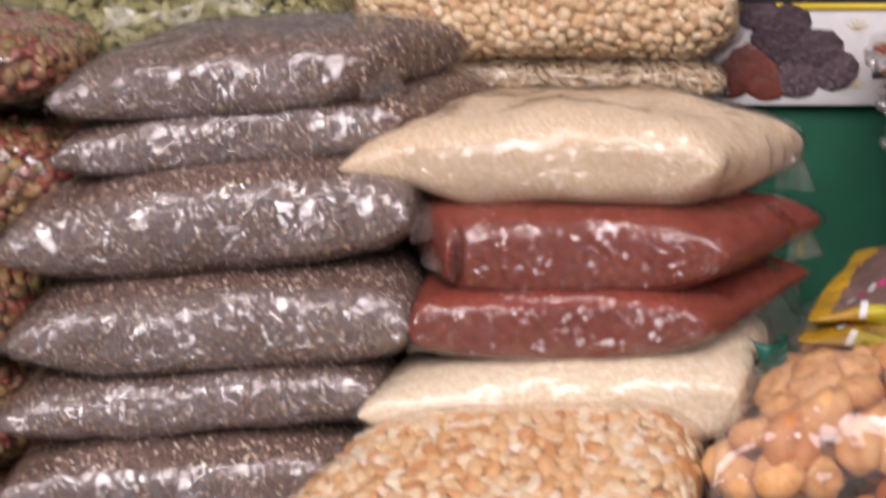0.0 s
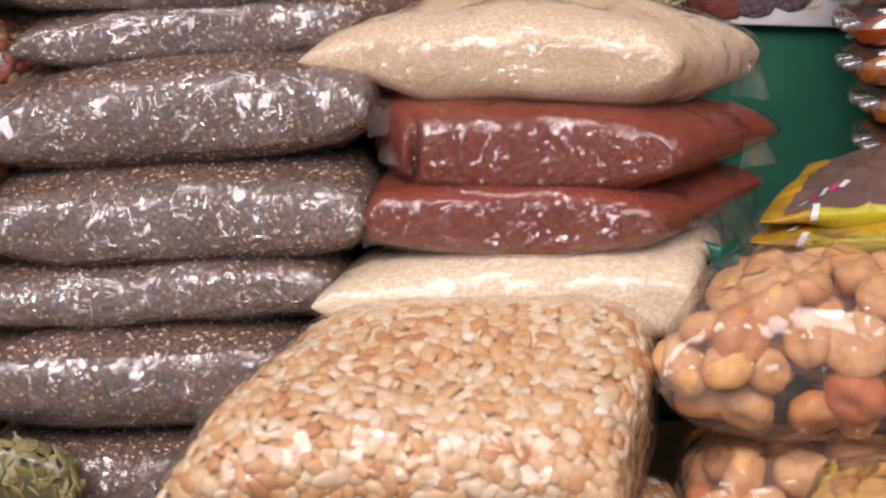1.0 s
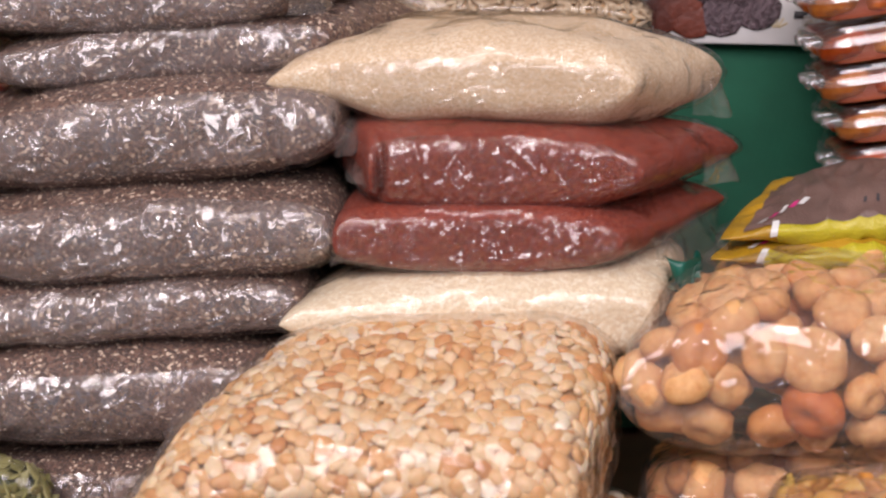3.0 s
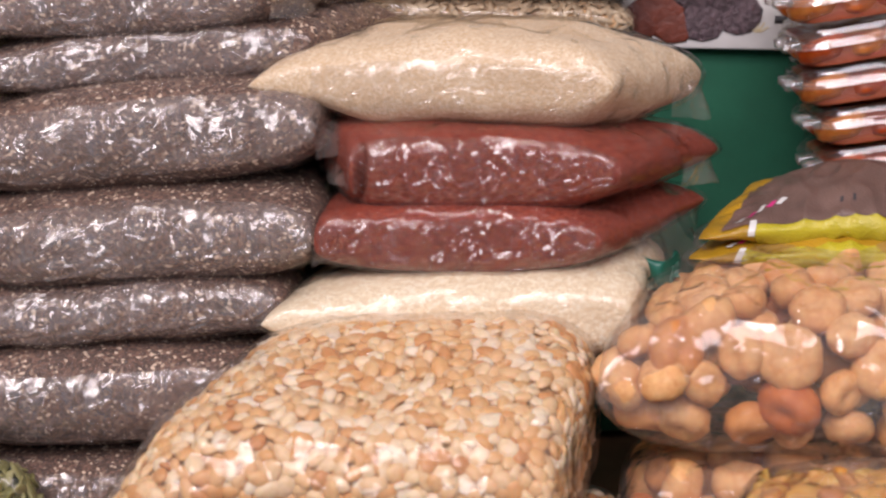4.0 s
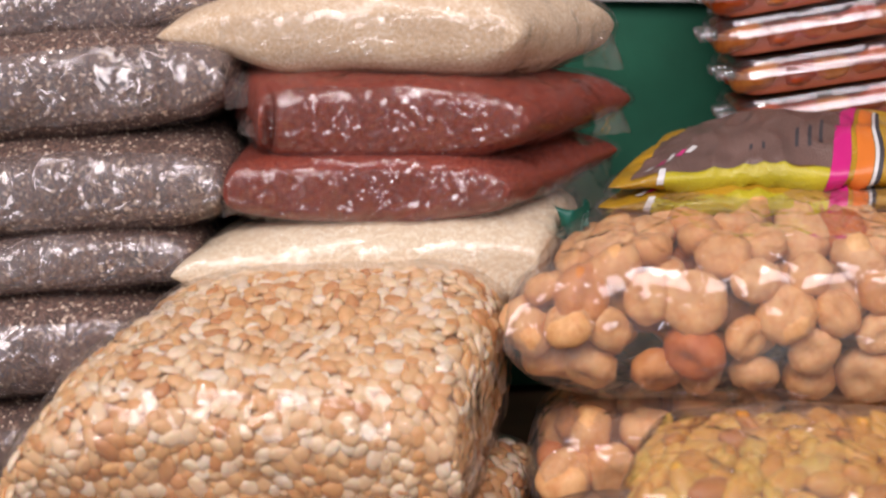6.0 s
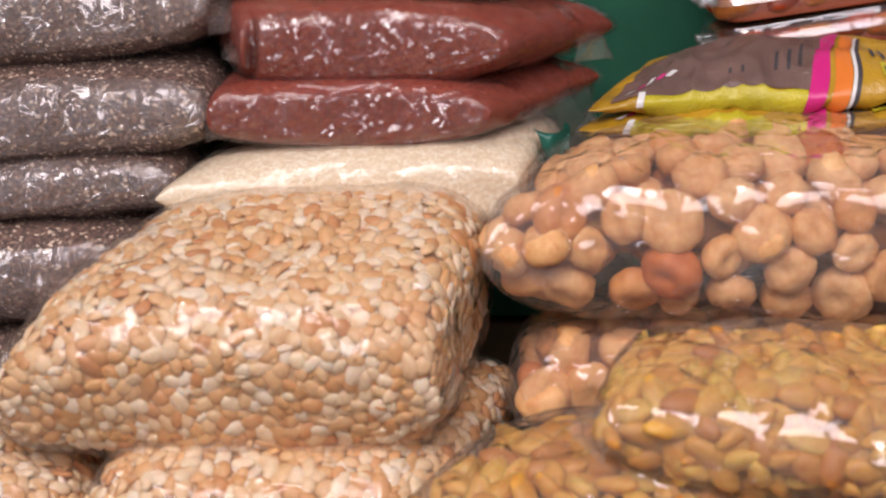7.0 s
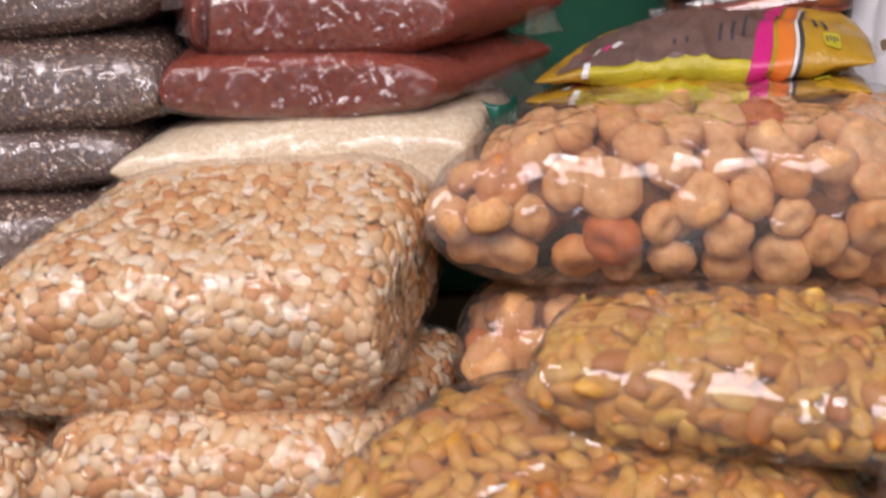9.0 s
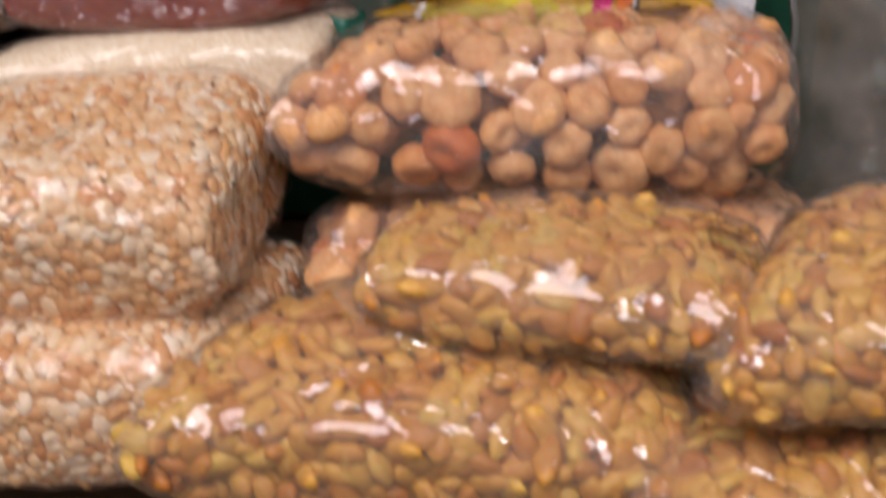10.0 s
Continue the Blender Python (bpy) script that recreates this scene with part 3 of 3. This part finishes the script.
piece_bag(apricot_label, APR_LOW, APRICOTS, 0.0222, 0.0125, CORE_FRUIT_SHADE, 0.034, FILM_LOOSE, "apricot", 42, 0.45, parts=110, deep=False, second=0.018, fold_scale=20, folds=0.0014, group="apricot bags", category="bag of fruit", name="fruit_bag")

# ---- sultana bags ----
sultana_label = "shiny clear bag of golden sultanas, amber and green"
SULTANA_BAGS = [
    (((0.098, -0.200, -0.326), (0.318, -0.240, -0.344), (0.322, -0.095, -0.322), (0.13, -0.095, -0.313)), 0.060),
    (((-0.022, -0.227, -0.405), (0.275, -0.250, -0.422), (0.285, -0.100, -0.382), (0.060, -0.100, -0.366)), 0.092),
    (((0.262, -0.275, -0.350), (0.520, -0.285, -0.330), (0.520, -0.120, -0.298), (0.335, -0.120, -0.306)), 0.086),
    (((0.225, -0.295, -0.435), (0.520, -0.295, -0.425), (0.520, -0.130, -0.400), (0.265, -0.130, -0.405)), 0.085),
]
for k, (corners, height) in enumerate(SULTANA_BAGS):
    piece_bag(sultana_label, Pillow(corners, height, 2.8, 0.06, 0.003, 51 + k), SULTANAS, 0.0108, 0.0072, CORE_SULTANA, 0.0125, FILM_SULTANA, "sultana", 51 + k, 0.5, SULTANA_ALL, 220, folds=0.0016, fold_scale=16, ears=((-1, -1, 0.0, 0.018, 0.012),), group="sultana bags", category="bag of fruit", name="fruit_bag")

# ---- bags on the back step ----
PUMP = Pillow(((-0.44, 0.190, -0.085), (-0.160, 0.205, -0.076), (-0.15, 0.36, -0.075), (-0.42, 0.36, -0.08)), 0.085, 3.0, 0.08, 0.003, 61)
piece_bag("clear bag of green pumpkin seeds behind the chia bags", PUMP, PUMPKINS, 0.0064, 0.0026, CORE_GREEN_SHADE, 0.007, FILM_TIGHT, "pumpkin_seed", 61, 0.35, PUMPKIN, 0, group="pumpkin seed bags", category="bag of seeds", name="seed_bag")
PUMP_LOW = Pillow(((-0.40, -0.035, -0.365), (-0.262, -0.035, -0.365), (-0.265, 0.0, -0.36), (-0.40, 0.0, -0.36)), 0.062, 2.6, 0.1, 0.003, 62)
piece_bag("small clear bag of green pumpkin seeds beside the chia stack", PUMP_LOW, PUMPKINS, 0.0064, 0.0026, CORE_GREEN_SHADE, 0.007, FILM_TIGHT, "pumpkin_seed", 62, 0.35, PUMPKIN, 0, group="pumpkin seed bags", category="bag of seeds", name="seed_bag")
SUN = Pillow(((-0.11, 0.195, -0.103), (0.088, 0.190, -0.106), (0.10, 0.34, -0.104), (-0.10, 0.34, -0.104)), 0.042, 2.8, 0.06, 0.003, 63)
piece_bag("clear bag of pale sunflower kernels under a peanut bag", SUN, SUNFLOWERS, 0.0046, 0.0022, CORE_NUT, 0.006, FILM_TIGHT, "sunflower_kernel", 63, 0.3, SUNFLOWER, 0, category="bag of seeds", name="seed_bag")
PEAN = Pillow(((-0.155, 0.185, -0.048), (0.096, 0.180, -0.052), (0.10, 0.34, -0.05), (-0.15, 0.34, -0.05)), 0.085, 4.0, 0.06, 0.003, 64)
piece_bag("plump clear bag of pale blanched peanuts on a sunflower bag", PEAN, SMALL_NUTS, 0.0056, 0.0036, CORE_NUT, 0.007, FILM_TIGHT, "peanut", 64, 0.18, PALE_ALL, 0, group="peanut bags")

# ---- mixed seed bags at the far end of the chia stack ----
for k, (z, h, x1) in enumerate(((-0.080, 0.055, -0.312), (-0.150, 0.075, -0.305), (-0.225, 0.075, -0.335), (-0.300, 0.075, -0.345), (-0.370, 0.070, -0.350))):
    bag = Pillow(((-0.53, 0.065, z), (x1, 0.075, z), (x1 + 0.005, 0.21, z), (-0.53, 0.21, z)), h, 2.8, 0.1, 0.003, 71 + k)
    piece_bag("clear bag of mixed red berries and seeds", bag, MIXES, 0.0070, 0.0038, CORE_MIX_SHADE, 0.009, FILM_TIGHT, "mixed_seed", 71 + k, 0.5, MIXED, 0, group="mixed seed bags", category="bag of seeds", name="seed_bag", tries=5000)

# ---- printed date carton on the back step ----
CARTON = plain("carton_white", (0.66, 0.63, 0.62), 0.55, 60, 0.25)
CARTON_DARK = plain("carton_lid_dark", (0.03, 0.025, 0.03), 0.5, 60, 0.3)
YELLOW = plain("print_yellow", (0.72, 0.52, 0.03), 0.4, 60, 0.2)
GOLD = plain("print_gold", (0.62, 0.50, 0.30), 0.5, 80, 0.3)
INK = plain("print_ink", (0.05, 0.045, 0.05), 0.6, 60, 0.2)
DATE = morsel("printed_date", [(0.0, (0.07, 0.040, 0.048)), (1.0, (0.15, 0.10, 0.115))], 0.4, 210, 0, 0.010, (0.10, 0.07, 0.08))
DATE_RED = morsel("printed_red_date", [(0.0, (0.12, 0.025, 0.015)), (1.0, (0.20, 0.05, 0.03))], 0.45, 110, 0, 0.0025, (0.35, 0.3, 0.3))


def words(name, text, size, mat, parent, m):
    curve = bpy.data.curves.new(name, "FONT")
    curve.body, curve.size, curve.extrude = text, size, 0.0001
    tmp = bpy.data.objects.new(name, curve)
    scene.collection.objects.link(tmp)
    bpy.context.view_layer.update()
    me = bpy.data.meshes.new_from_object(tmp.evaluated_get(bpy.context.evaluated_depsgraph_get()))
    bpy.data.objects.remove(tmp)
    me.materials.clear()
    me.materials.append(mat)
    ob = part(name, me, mat, parent)
    ob.matrix_basis = m
    return ob


def carton():
    ob = thing("date_carton", (0.25, 0.236, -0.1245), "white printed cardboard date box with gold pattern and yellow edge", "box")
    part("box_body", box_bm(0.36, 0.16, 0.064, (0, 0.08, 0.0325), 0.0015), CARTON, ob)
    part("box_lid", box_bm(0.366, 0.166, 0.03, (0, 0.08, 0.0835), 0.0015), CARTON_DARK, ob, "dark cardboard lid")
    part("yellow_band", box_bm(0.361, 0.002, 0.0045, (0, -0.0006, 0.0660), 0), YELLOW, ob, "yellow printed edge band")
    rng = random.Random(5)
    for x, z, r, red in ((-0.138, 0.062, 0.016, 0), (-0.119, 0.057, 0.0155, 0), (-0.128, 0.042, 0.017, 0), (-0.111, 0.035, 0.016, 0), (-0.099, 0.038, 0.0165, 0), (-0.087, 0.024, 0.015, 0), (-0.112, 0.020, 0.0165, 0), (-0.142, 0.028, 0.017, 1), (-0.154, 0.020, 0.016, 1), (-0.134, 0.017, 0.015, 1)):
        bm = bmesh.new()
        bmesh.ops.create_uvsphere(bm, u_segments=20, v_segments=10, radius=1)
        for v in bm.verts:
            k = 1 + 0.16 * noise.noise(v.co * 2.2 + Vector((x * 90, z * 70, 0)))
            v.co = Vector((v.co.x * r * k, v.co.y * 0.0009, v.co.z * r * 0.82 * k))
        o = part("date_picture", bm, DATE_RED if red else DATE, ob)
        o.location, o.rotation_euler = (x, -0.0009 - 0.0003 * rng.random(), z), (0, rng.uniform(-0.7, 0.7), 0)
    for i in range(9):
        for j in range(3):
            x, z = -0.075 + i * 0.026 + (j % 2) * 0.013, 0.012 + j * 0.019
            bm = bmesh.new()
            for k in range(5):
                a = radians(-60 + 30 * k)
                m = Matrix.Rotation(a, 4, "Y") @ Matrix.Translation((0, 0, 0.0045)) @ Matrix.Diagonal((0.0011, 0.0004, 0.007, 1))
                bmesh.ops.create_cube(bm, size=1, matrix=m)
            o = part("gold_ornament", bm, GOLD, ob, smooth=False)
            o.location = (x, -0.0003, z)
    words("lettering", "Net Weight", 0.0085, INK, ob, pose(-0.064, -0.0008, 0.0335, 90))
    for w, x in ((0.012, -0.058), (0.018, -0.038), (0.010, -0.020)):
        part("small_print_bar", box_bm(w, 0.0005, 0.005, (x, -0.0006, 0.0215), 0), INK, ob)


carton()

# ---- stack of clear clamshell boxes of orange dried fruit ----
CLEAR = film("clear_box_plastic", 0.03, 0.06, 30, ior=1.55, rough=0.05, ridge=0.1)
RIM = film("clear_box_rim", 0.08, 0.10, 40, ior=1.75, rough=0.08, ridge=0.1)
ORANGE = morsel("orange_dried_fruit", [(0.0, (0.40, 0.050, 0.008)), (0.5, (0.52, 0.10, 0.014)), (1.0, (0.66, 0.26, 0.06))], 0.35, 70, 0.35, 0.0008, (0.6, 0.4, 0.3))
CORE_ORANGE = plain("dried_fruit_depth", (0.36, 0.060, 0.010), 0.5, 70, 0.6)
SLICES = [lump("dried_fruit", ORANGE, 0.0175, 0.0150, 0.0092, 3, 0.18, k, dimple) for k in range(4)]


def shell(sx, sy, profile, cap=False, corner=0.28, ribs=0.0):
    """A rounded box skin through (inset, height) pairs; closed at the last ring with cap."""
    bm, count, rings = bmesh.new(), 88, []
    for inset, z in profile:
        ring = []
        for k in range(count):
            a = 2 * math.pi * (k + 0.5) / count
            c, s = math.cos(a), math.sin(a)
            g = inset + (ribs if k % 4 < 2 else 0)
            ring.append(bm.verts.new(((sx - g) * math.copysign(abs(c) ** corner, c), (sy - g) * math.copysign(abs(s) ** corner, s), z)))
        rings.append(ring)
    for p, q in zip(rings, rings[1:]):
        for k in range(count):
            bm.faces.new((p[k], p[(k + 1) % count], q[(k + 1) % count], q[k]))
    if cap:
        bm.faces.new(rings[-1])
    bmesh.ops.recalc_face_normals(bm, faces=bm.faces)
    return bm


def flange(z, r, out):
    """The sloping edge of a tray's or lid's rim."""
    return [(0.002, z - r), (-out, z - r), (-out + r, z + r), (0.002, z + r)]


def clamshell():
    ob = thing("clamshell_box", (0, 0, 0), "clear plastic clamshell box of orange dried fruit in a leaning stack", "box", "clamshell boxes")
    part("tray", shell(0.060, 0.048, [(0.0, 0.0138), (0.0008, 0.008), (0.0022, 0.003), (0.005, 0.0006)], True), CLEAR, ob)
    part("lid", shell(0.060, 0.048, [(-0.0012, 0.0168), (-0.0008, 0.0176), (-0.0004, 0.0204), (-0.0003, 0.0206), (0.0006, 0.0224), (0.0010, 0.0238), (0.008, 0.0238), (0.0095, 0.0228)], True), CLEAR, ob, smooth=False)
    part("tray_rim", shell(0.060, 0.048, flange(0.0138, 0.0009, 0.0042)), RIM, ob, smooth=False)
    part("lid_rim", shell(0.060, 0.048, flange(0.0158, 0.0009, 0.0036)), RIM, ob, smooth=False)
    for y in (-0.036, -0.012):
        part("hinge_tab", shell(0.006, 0.009, [(0.001, -0.0030), (0.0, -0.0022), (0.0, 0.0022), (0.001, 0.0030)], True, 0.6, 0.0008), RIM, ob).location = (-0.0665, y, 0.016)
    part("fruit_filling", shell(0.0555, 0.0435, [(0.0, 0.0012), (0.0, 0.0145), (0.004, 0.0165)], True), CORE_ORANGE, ob)
    rng = np.random.default_rng(8)
    for i in range(5):
        for j in range(3):
            o = new("dried_fruit", SLICES[(i + j) % 4])
            o.parent = ob
            o.matrix_basis = Matrix.Translation((-0.0425 + 0.0212 * i + rng.normal(0, 0.0015), -0.0322 + 0.030 * j, 0.0104)) @ pose(0, 0, 0, *rng.normal(0, 7, 2), rng.normal(0, 20))
    return ob


first = clamshell()
for k in range(5):
    m = Matrix.Translation((0.265 - 0.0066 * k + (0.002 if k % 2 else 0), 0.166, -0.1885 + 0.0252 * k)) @ pose(0, 0, 0, 0, -10.0 + 1.2 * math.sin(k * 1.7), 2.5 * math.sin(k * 2.1))
    if k == 0:
        first.matrix_basis = m
    else:
        copy_thing(first, m)
slab("tier_middle", 0.135, 0.140, 0.203, (0.285, 0.210, -0.2995), WOOD, "wooden display step under the clear boxes")

# ---- printed packs lying on the apricot bag ----
FOIL = plain("golden_wrapper", (0.52, 0.29, 0.02), 0.28, 30, 0.7, 0.0025)
BROWN = plain("brown_print", (0.185, 0.110, 0.090), 0.3, 45, 0.7, 0.0025)
BRIGHT = plain("bright_yellow_print", (0.60, 0.50, 0.03), 0.22, 40, 0.7, 0.0025)
PINK = plain("magenta_print", (0.62, 0.02, 0.20), 0.3, 40, 0.2)
ORANGE_INK = plain("orange_print", (0.75, 0.20, 0.03), 0.3, 40, 0.2)
PALE_INK = plain("pale_print", (0.72, 0.70, 0.68), 0.35, 40, 0.2)


def decal(bag, owner, name, mat, a0, a1, v0, v1, skew=0.0, wave=0.0, lift=0.0007, n=(90, 44), label=""):
    """A printed field that follows the wrapper: v counts from the front seam, up positive."""
    ahead = ((bag.c[0] - bag.c[3]) + (bag.c[1] - bag.c[2])).normalized()
    rows = []
    for i in range(n[0] + 1):
        row = []
        for j in range(n[1] + 1):
            v = v0 + (v1 - v0) * j / n[1]
            a = a0 + (a1 - a0) * i / n[0]
            if wave:
                v += wave * noise.noise(Vector((a * 3, j / n[1], bag.seed))) * (j / n[1])
            a += skew * v
            b = -1 + 2 * math.sin(min(1.8, abs(v)) * math.pi / 4) ** 2
            p = bag.at(max(-0.995, min(0.995, a)), b, 1 if v >= 0 else -1) - bag.base
            side = Vector((0, 0, 1 if v >= 0 else -1)) * min(1, abs(v) * 2.2) + ahead * max(0, 1 - abs(v) * 1.6)
            row.append(p + side.normalized() * lift)
        rows.append(row)
    v, f = strip(rows)
    return part(name, mesh_of(name, v, f, mat), None, owner, label)


def printed_pack(corners, height, seed, label, full=True):
    bag = Pillow(corners, height, 2.0, 0.03, 0.0036, seed, wrinkle=0.0026, ends=(1.5, 2.0))
    ob = thing("printed_pack", bag.base, label, "packet", "printed packs")
    v, f = bag.grid(100, 70)
    part("wrapper", mesh_of("wrapper", v, f, FOIL), None, ob)
    decal(bag, ob, "yellow_field", BRIGHT, -0.70, 0.28, -0.5, 0.26, 0.0, 0.22, 0.0006)
    if full:
        decal(bag, ob, "brown_field", BROWN, -0.90, 0.28, 0.22, 1.6, 0.08, 0.0, 0.0010)
    decal(bag, ob, "pale_edge", PALE_INK, -0.73, -0.69, -0.1, 0.28, 0.05, 0.0, 0.0012, (4, 12))
    decal(bag, ob, "magenta_stripe", PINK, 0.27, 0.37, -0.5, 1.5, 0.08, 0.0, 0.0012, (6, 24))
    decal(bag, ob, "orange_stripe", ORANGE_INK, 0.40, 0.49, -0.5, 1.45, 0.08, 0.0, 0.0010, (6, 24))
    decal(bag, ob, "dark_line", INK, 0.515, 0.540, -0.5, 1.45, 0.08, 0.0, 0.0010, (4, 24))
    decal(bag, ob, "pale_line", PALE_INK, 0.495, 0.515, -0.5, 1.45, 0.08, 0.0, 0.0012, (4, 24))
    decal(bag, ob, "round_emblem", BRIGHT, 0.68, 0.78, 0.34, 0.56, 0.0, 0.0, 0.0012, (8, 8))
    for k in range(4):
        decal(bag, ob, "emblem_mark", INK, 0.695 + 0.02 * k, 0.705 + 0.02 * k, 0.40 + 0.03 * (k % 2), 0.50, 0.0, 0.0, 0.0016, (2, 4))
    for a, v0, v1 in () if not full else ((0.10, 0.50, 0.72), (0.17, 0.48, 0.75), (-0.10, 0.46, 0.54), (-0.18, 0.46, 0.52), (0.23, 0.5, 0.85), (0.66, 0.66, 0.82), (0.71, 0.62, 0.84)):
        decal(bag, ob, "lettering_bar", INK, a, a + 0.02, v0, v1, 0.0, 0.0, 0.0014, (2, 6))
    for k in range(5):
        decal(bag, ob, "red_burst", PINK if k % 2 else PALE_INK, -0.92 + 0.045 * k, -0.885 + 0.045 * k, 0.36 + 0.05 * k, 0.46 + 0.05 * k, 0.3, 0.0, 0.0012, (3, 5))
    ear(bag, ob, -1, -0.9, 0.1, 0.014, 0.006, seed)
    ear(bag, ob, 1, -0.9, 0.5, 0.012, 0.006, seed)


printed_pack(((0.104, 0.004, -0.219), (0.308, -0.006, -0.210), (0.308, 0.120, -0.206), (0.15, 0.120, -0.214)), 0.024, 82, "golden and yellow printed food packet under another packet", False)
printed_pack(((0.108, 0.010, -0.206), (0.312, 0.000, -0.192), (0.310, 0.110, -0.178), (0.160, 0.125, -0.196)), 0.034, 81, "golden and brown printed food packet with pink stripe")

# ---- jar, white sheet and green scrap ----
JAR = film("jar_plastic", 0.20, 0.06, 12, ridge=0.1, tint=(0.80, 0.78, 0.76), ior=1.6, rough=0.08, haze_colour=(0.52, 0.46, 0.42))


def jar():
    ob = thing("plastic_jar", (0.435, 0.085, -0.4015), "large empty clear plastic jar with ribbed sides", "jar")
    bm = bmesh.new()
    profile = [(0.0, 0.002), (0.058, 0.0), (0.066, 0.006)] + [(0.068 + 0.0016 * math.cos(k * 1.1), 0.02 + 0.010 * k) for k in range(24)] + [(0.060, 0.262), (0.052, 0.272), (0.052, 0.285)]
    rings = [[bm.verts.new((r * math.cos(2 * math.pi * k / 48), r * math.sin(2 * math.pi * k / 48), z)) for k in range(48)] for r, z in profile[1:]]
    for p, q in zip(rings, rings[1:]):
        for k in range(48):
            bm.faces.new((p[k], p[(k + 1) % 48], q[(k + 1) % 48], q[k]))
    bm.faces.new(rings[0][::-1])
    part("jar_body", bm, JAR, ob)
    bm = bmesh.new()
    bmesh.ops.create_cone(bm, cap_ends=True, segments=48, radius1=0.056, radius2=0.056, depth=0.022, matrix=Matrix.Translation((0, 0, 0.288)))
    bmesh.ops.bevel(bm, geom=[e for e in bm.edges if abs(e.verts[0].co.z - e.verts[1].co.z) < 1e-5], offset=0.002, segments=2, affect="EDGES")
    part("jar_lid", bm, PALE_INK, ob, "plain pale screw lid")


jar()


def crumpled_sheet(name, base, sx, sz, mat, label, category, seed, rough=0.01, lean=0.0):
    ob = thing(name, base, label, category)
    rows = []
    for i in range(25):
        row = []
        for j in range(25):
            x, z = (i / 24 - 0.5) * sx, j / 24 * sz
            w = Vector(noise.noise_vector(Vector((x / sx * 2.2 + seed, z / sz * 2.2, seed)))) * rough
            row.append(Vector((x, lean * z, z)) + w + Vector((0, abs(w.x), 0)))
        rows.append(row)
    v, f = strip(rows)
    part(name + "_sheet", mesh_of(name, v, f, mat), None, ob)


TEAL = plain("teal_plastic", (0.004, 0.10, 0.066), 0.35, 60, 0.4, 0.001)
PAPER = plain("white_paper", (0.72, 0.70, 0.72), 0.7, 20, 0.2)
crumpled_sheet("teal_bag_scrap", (0.0945, 0.004, -0.240), 0.019, 0.017, TEAL, "crumpled teal green plastic scrap beside the bags", "plastic scrap", 3, 0.012, 0.3)
crumpled_sheet("white_paper", (0.338, 0.135, -0.260), 0.034, 0.16, PAPER, "crumpled white paper standing beside the boxes", "paper", 6, 0.006, 0.05)
slab("pale_board", 0.46, 0.012, 0.20, (0.565, 0.232, -0.12), WALL, "pale grey board at the end of the step")
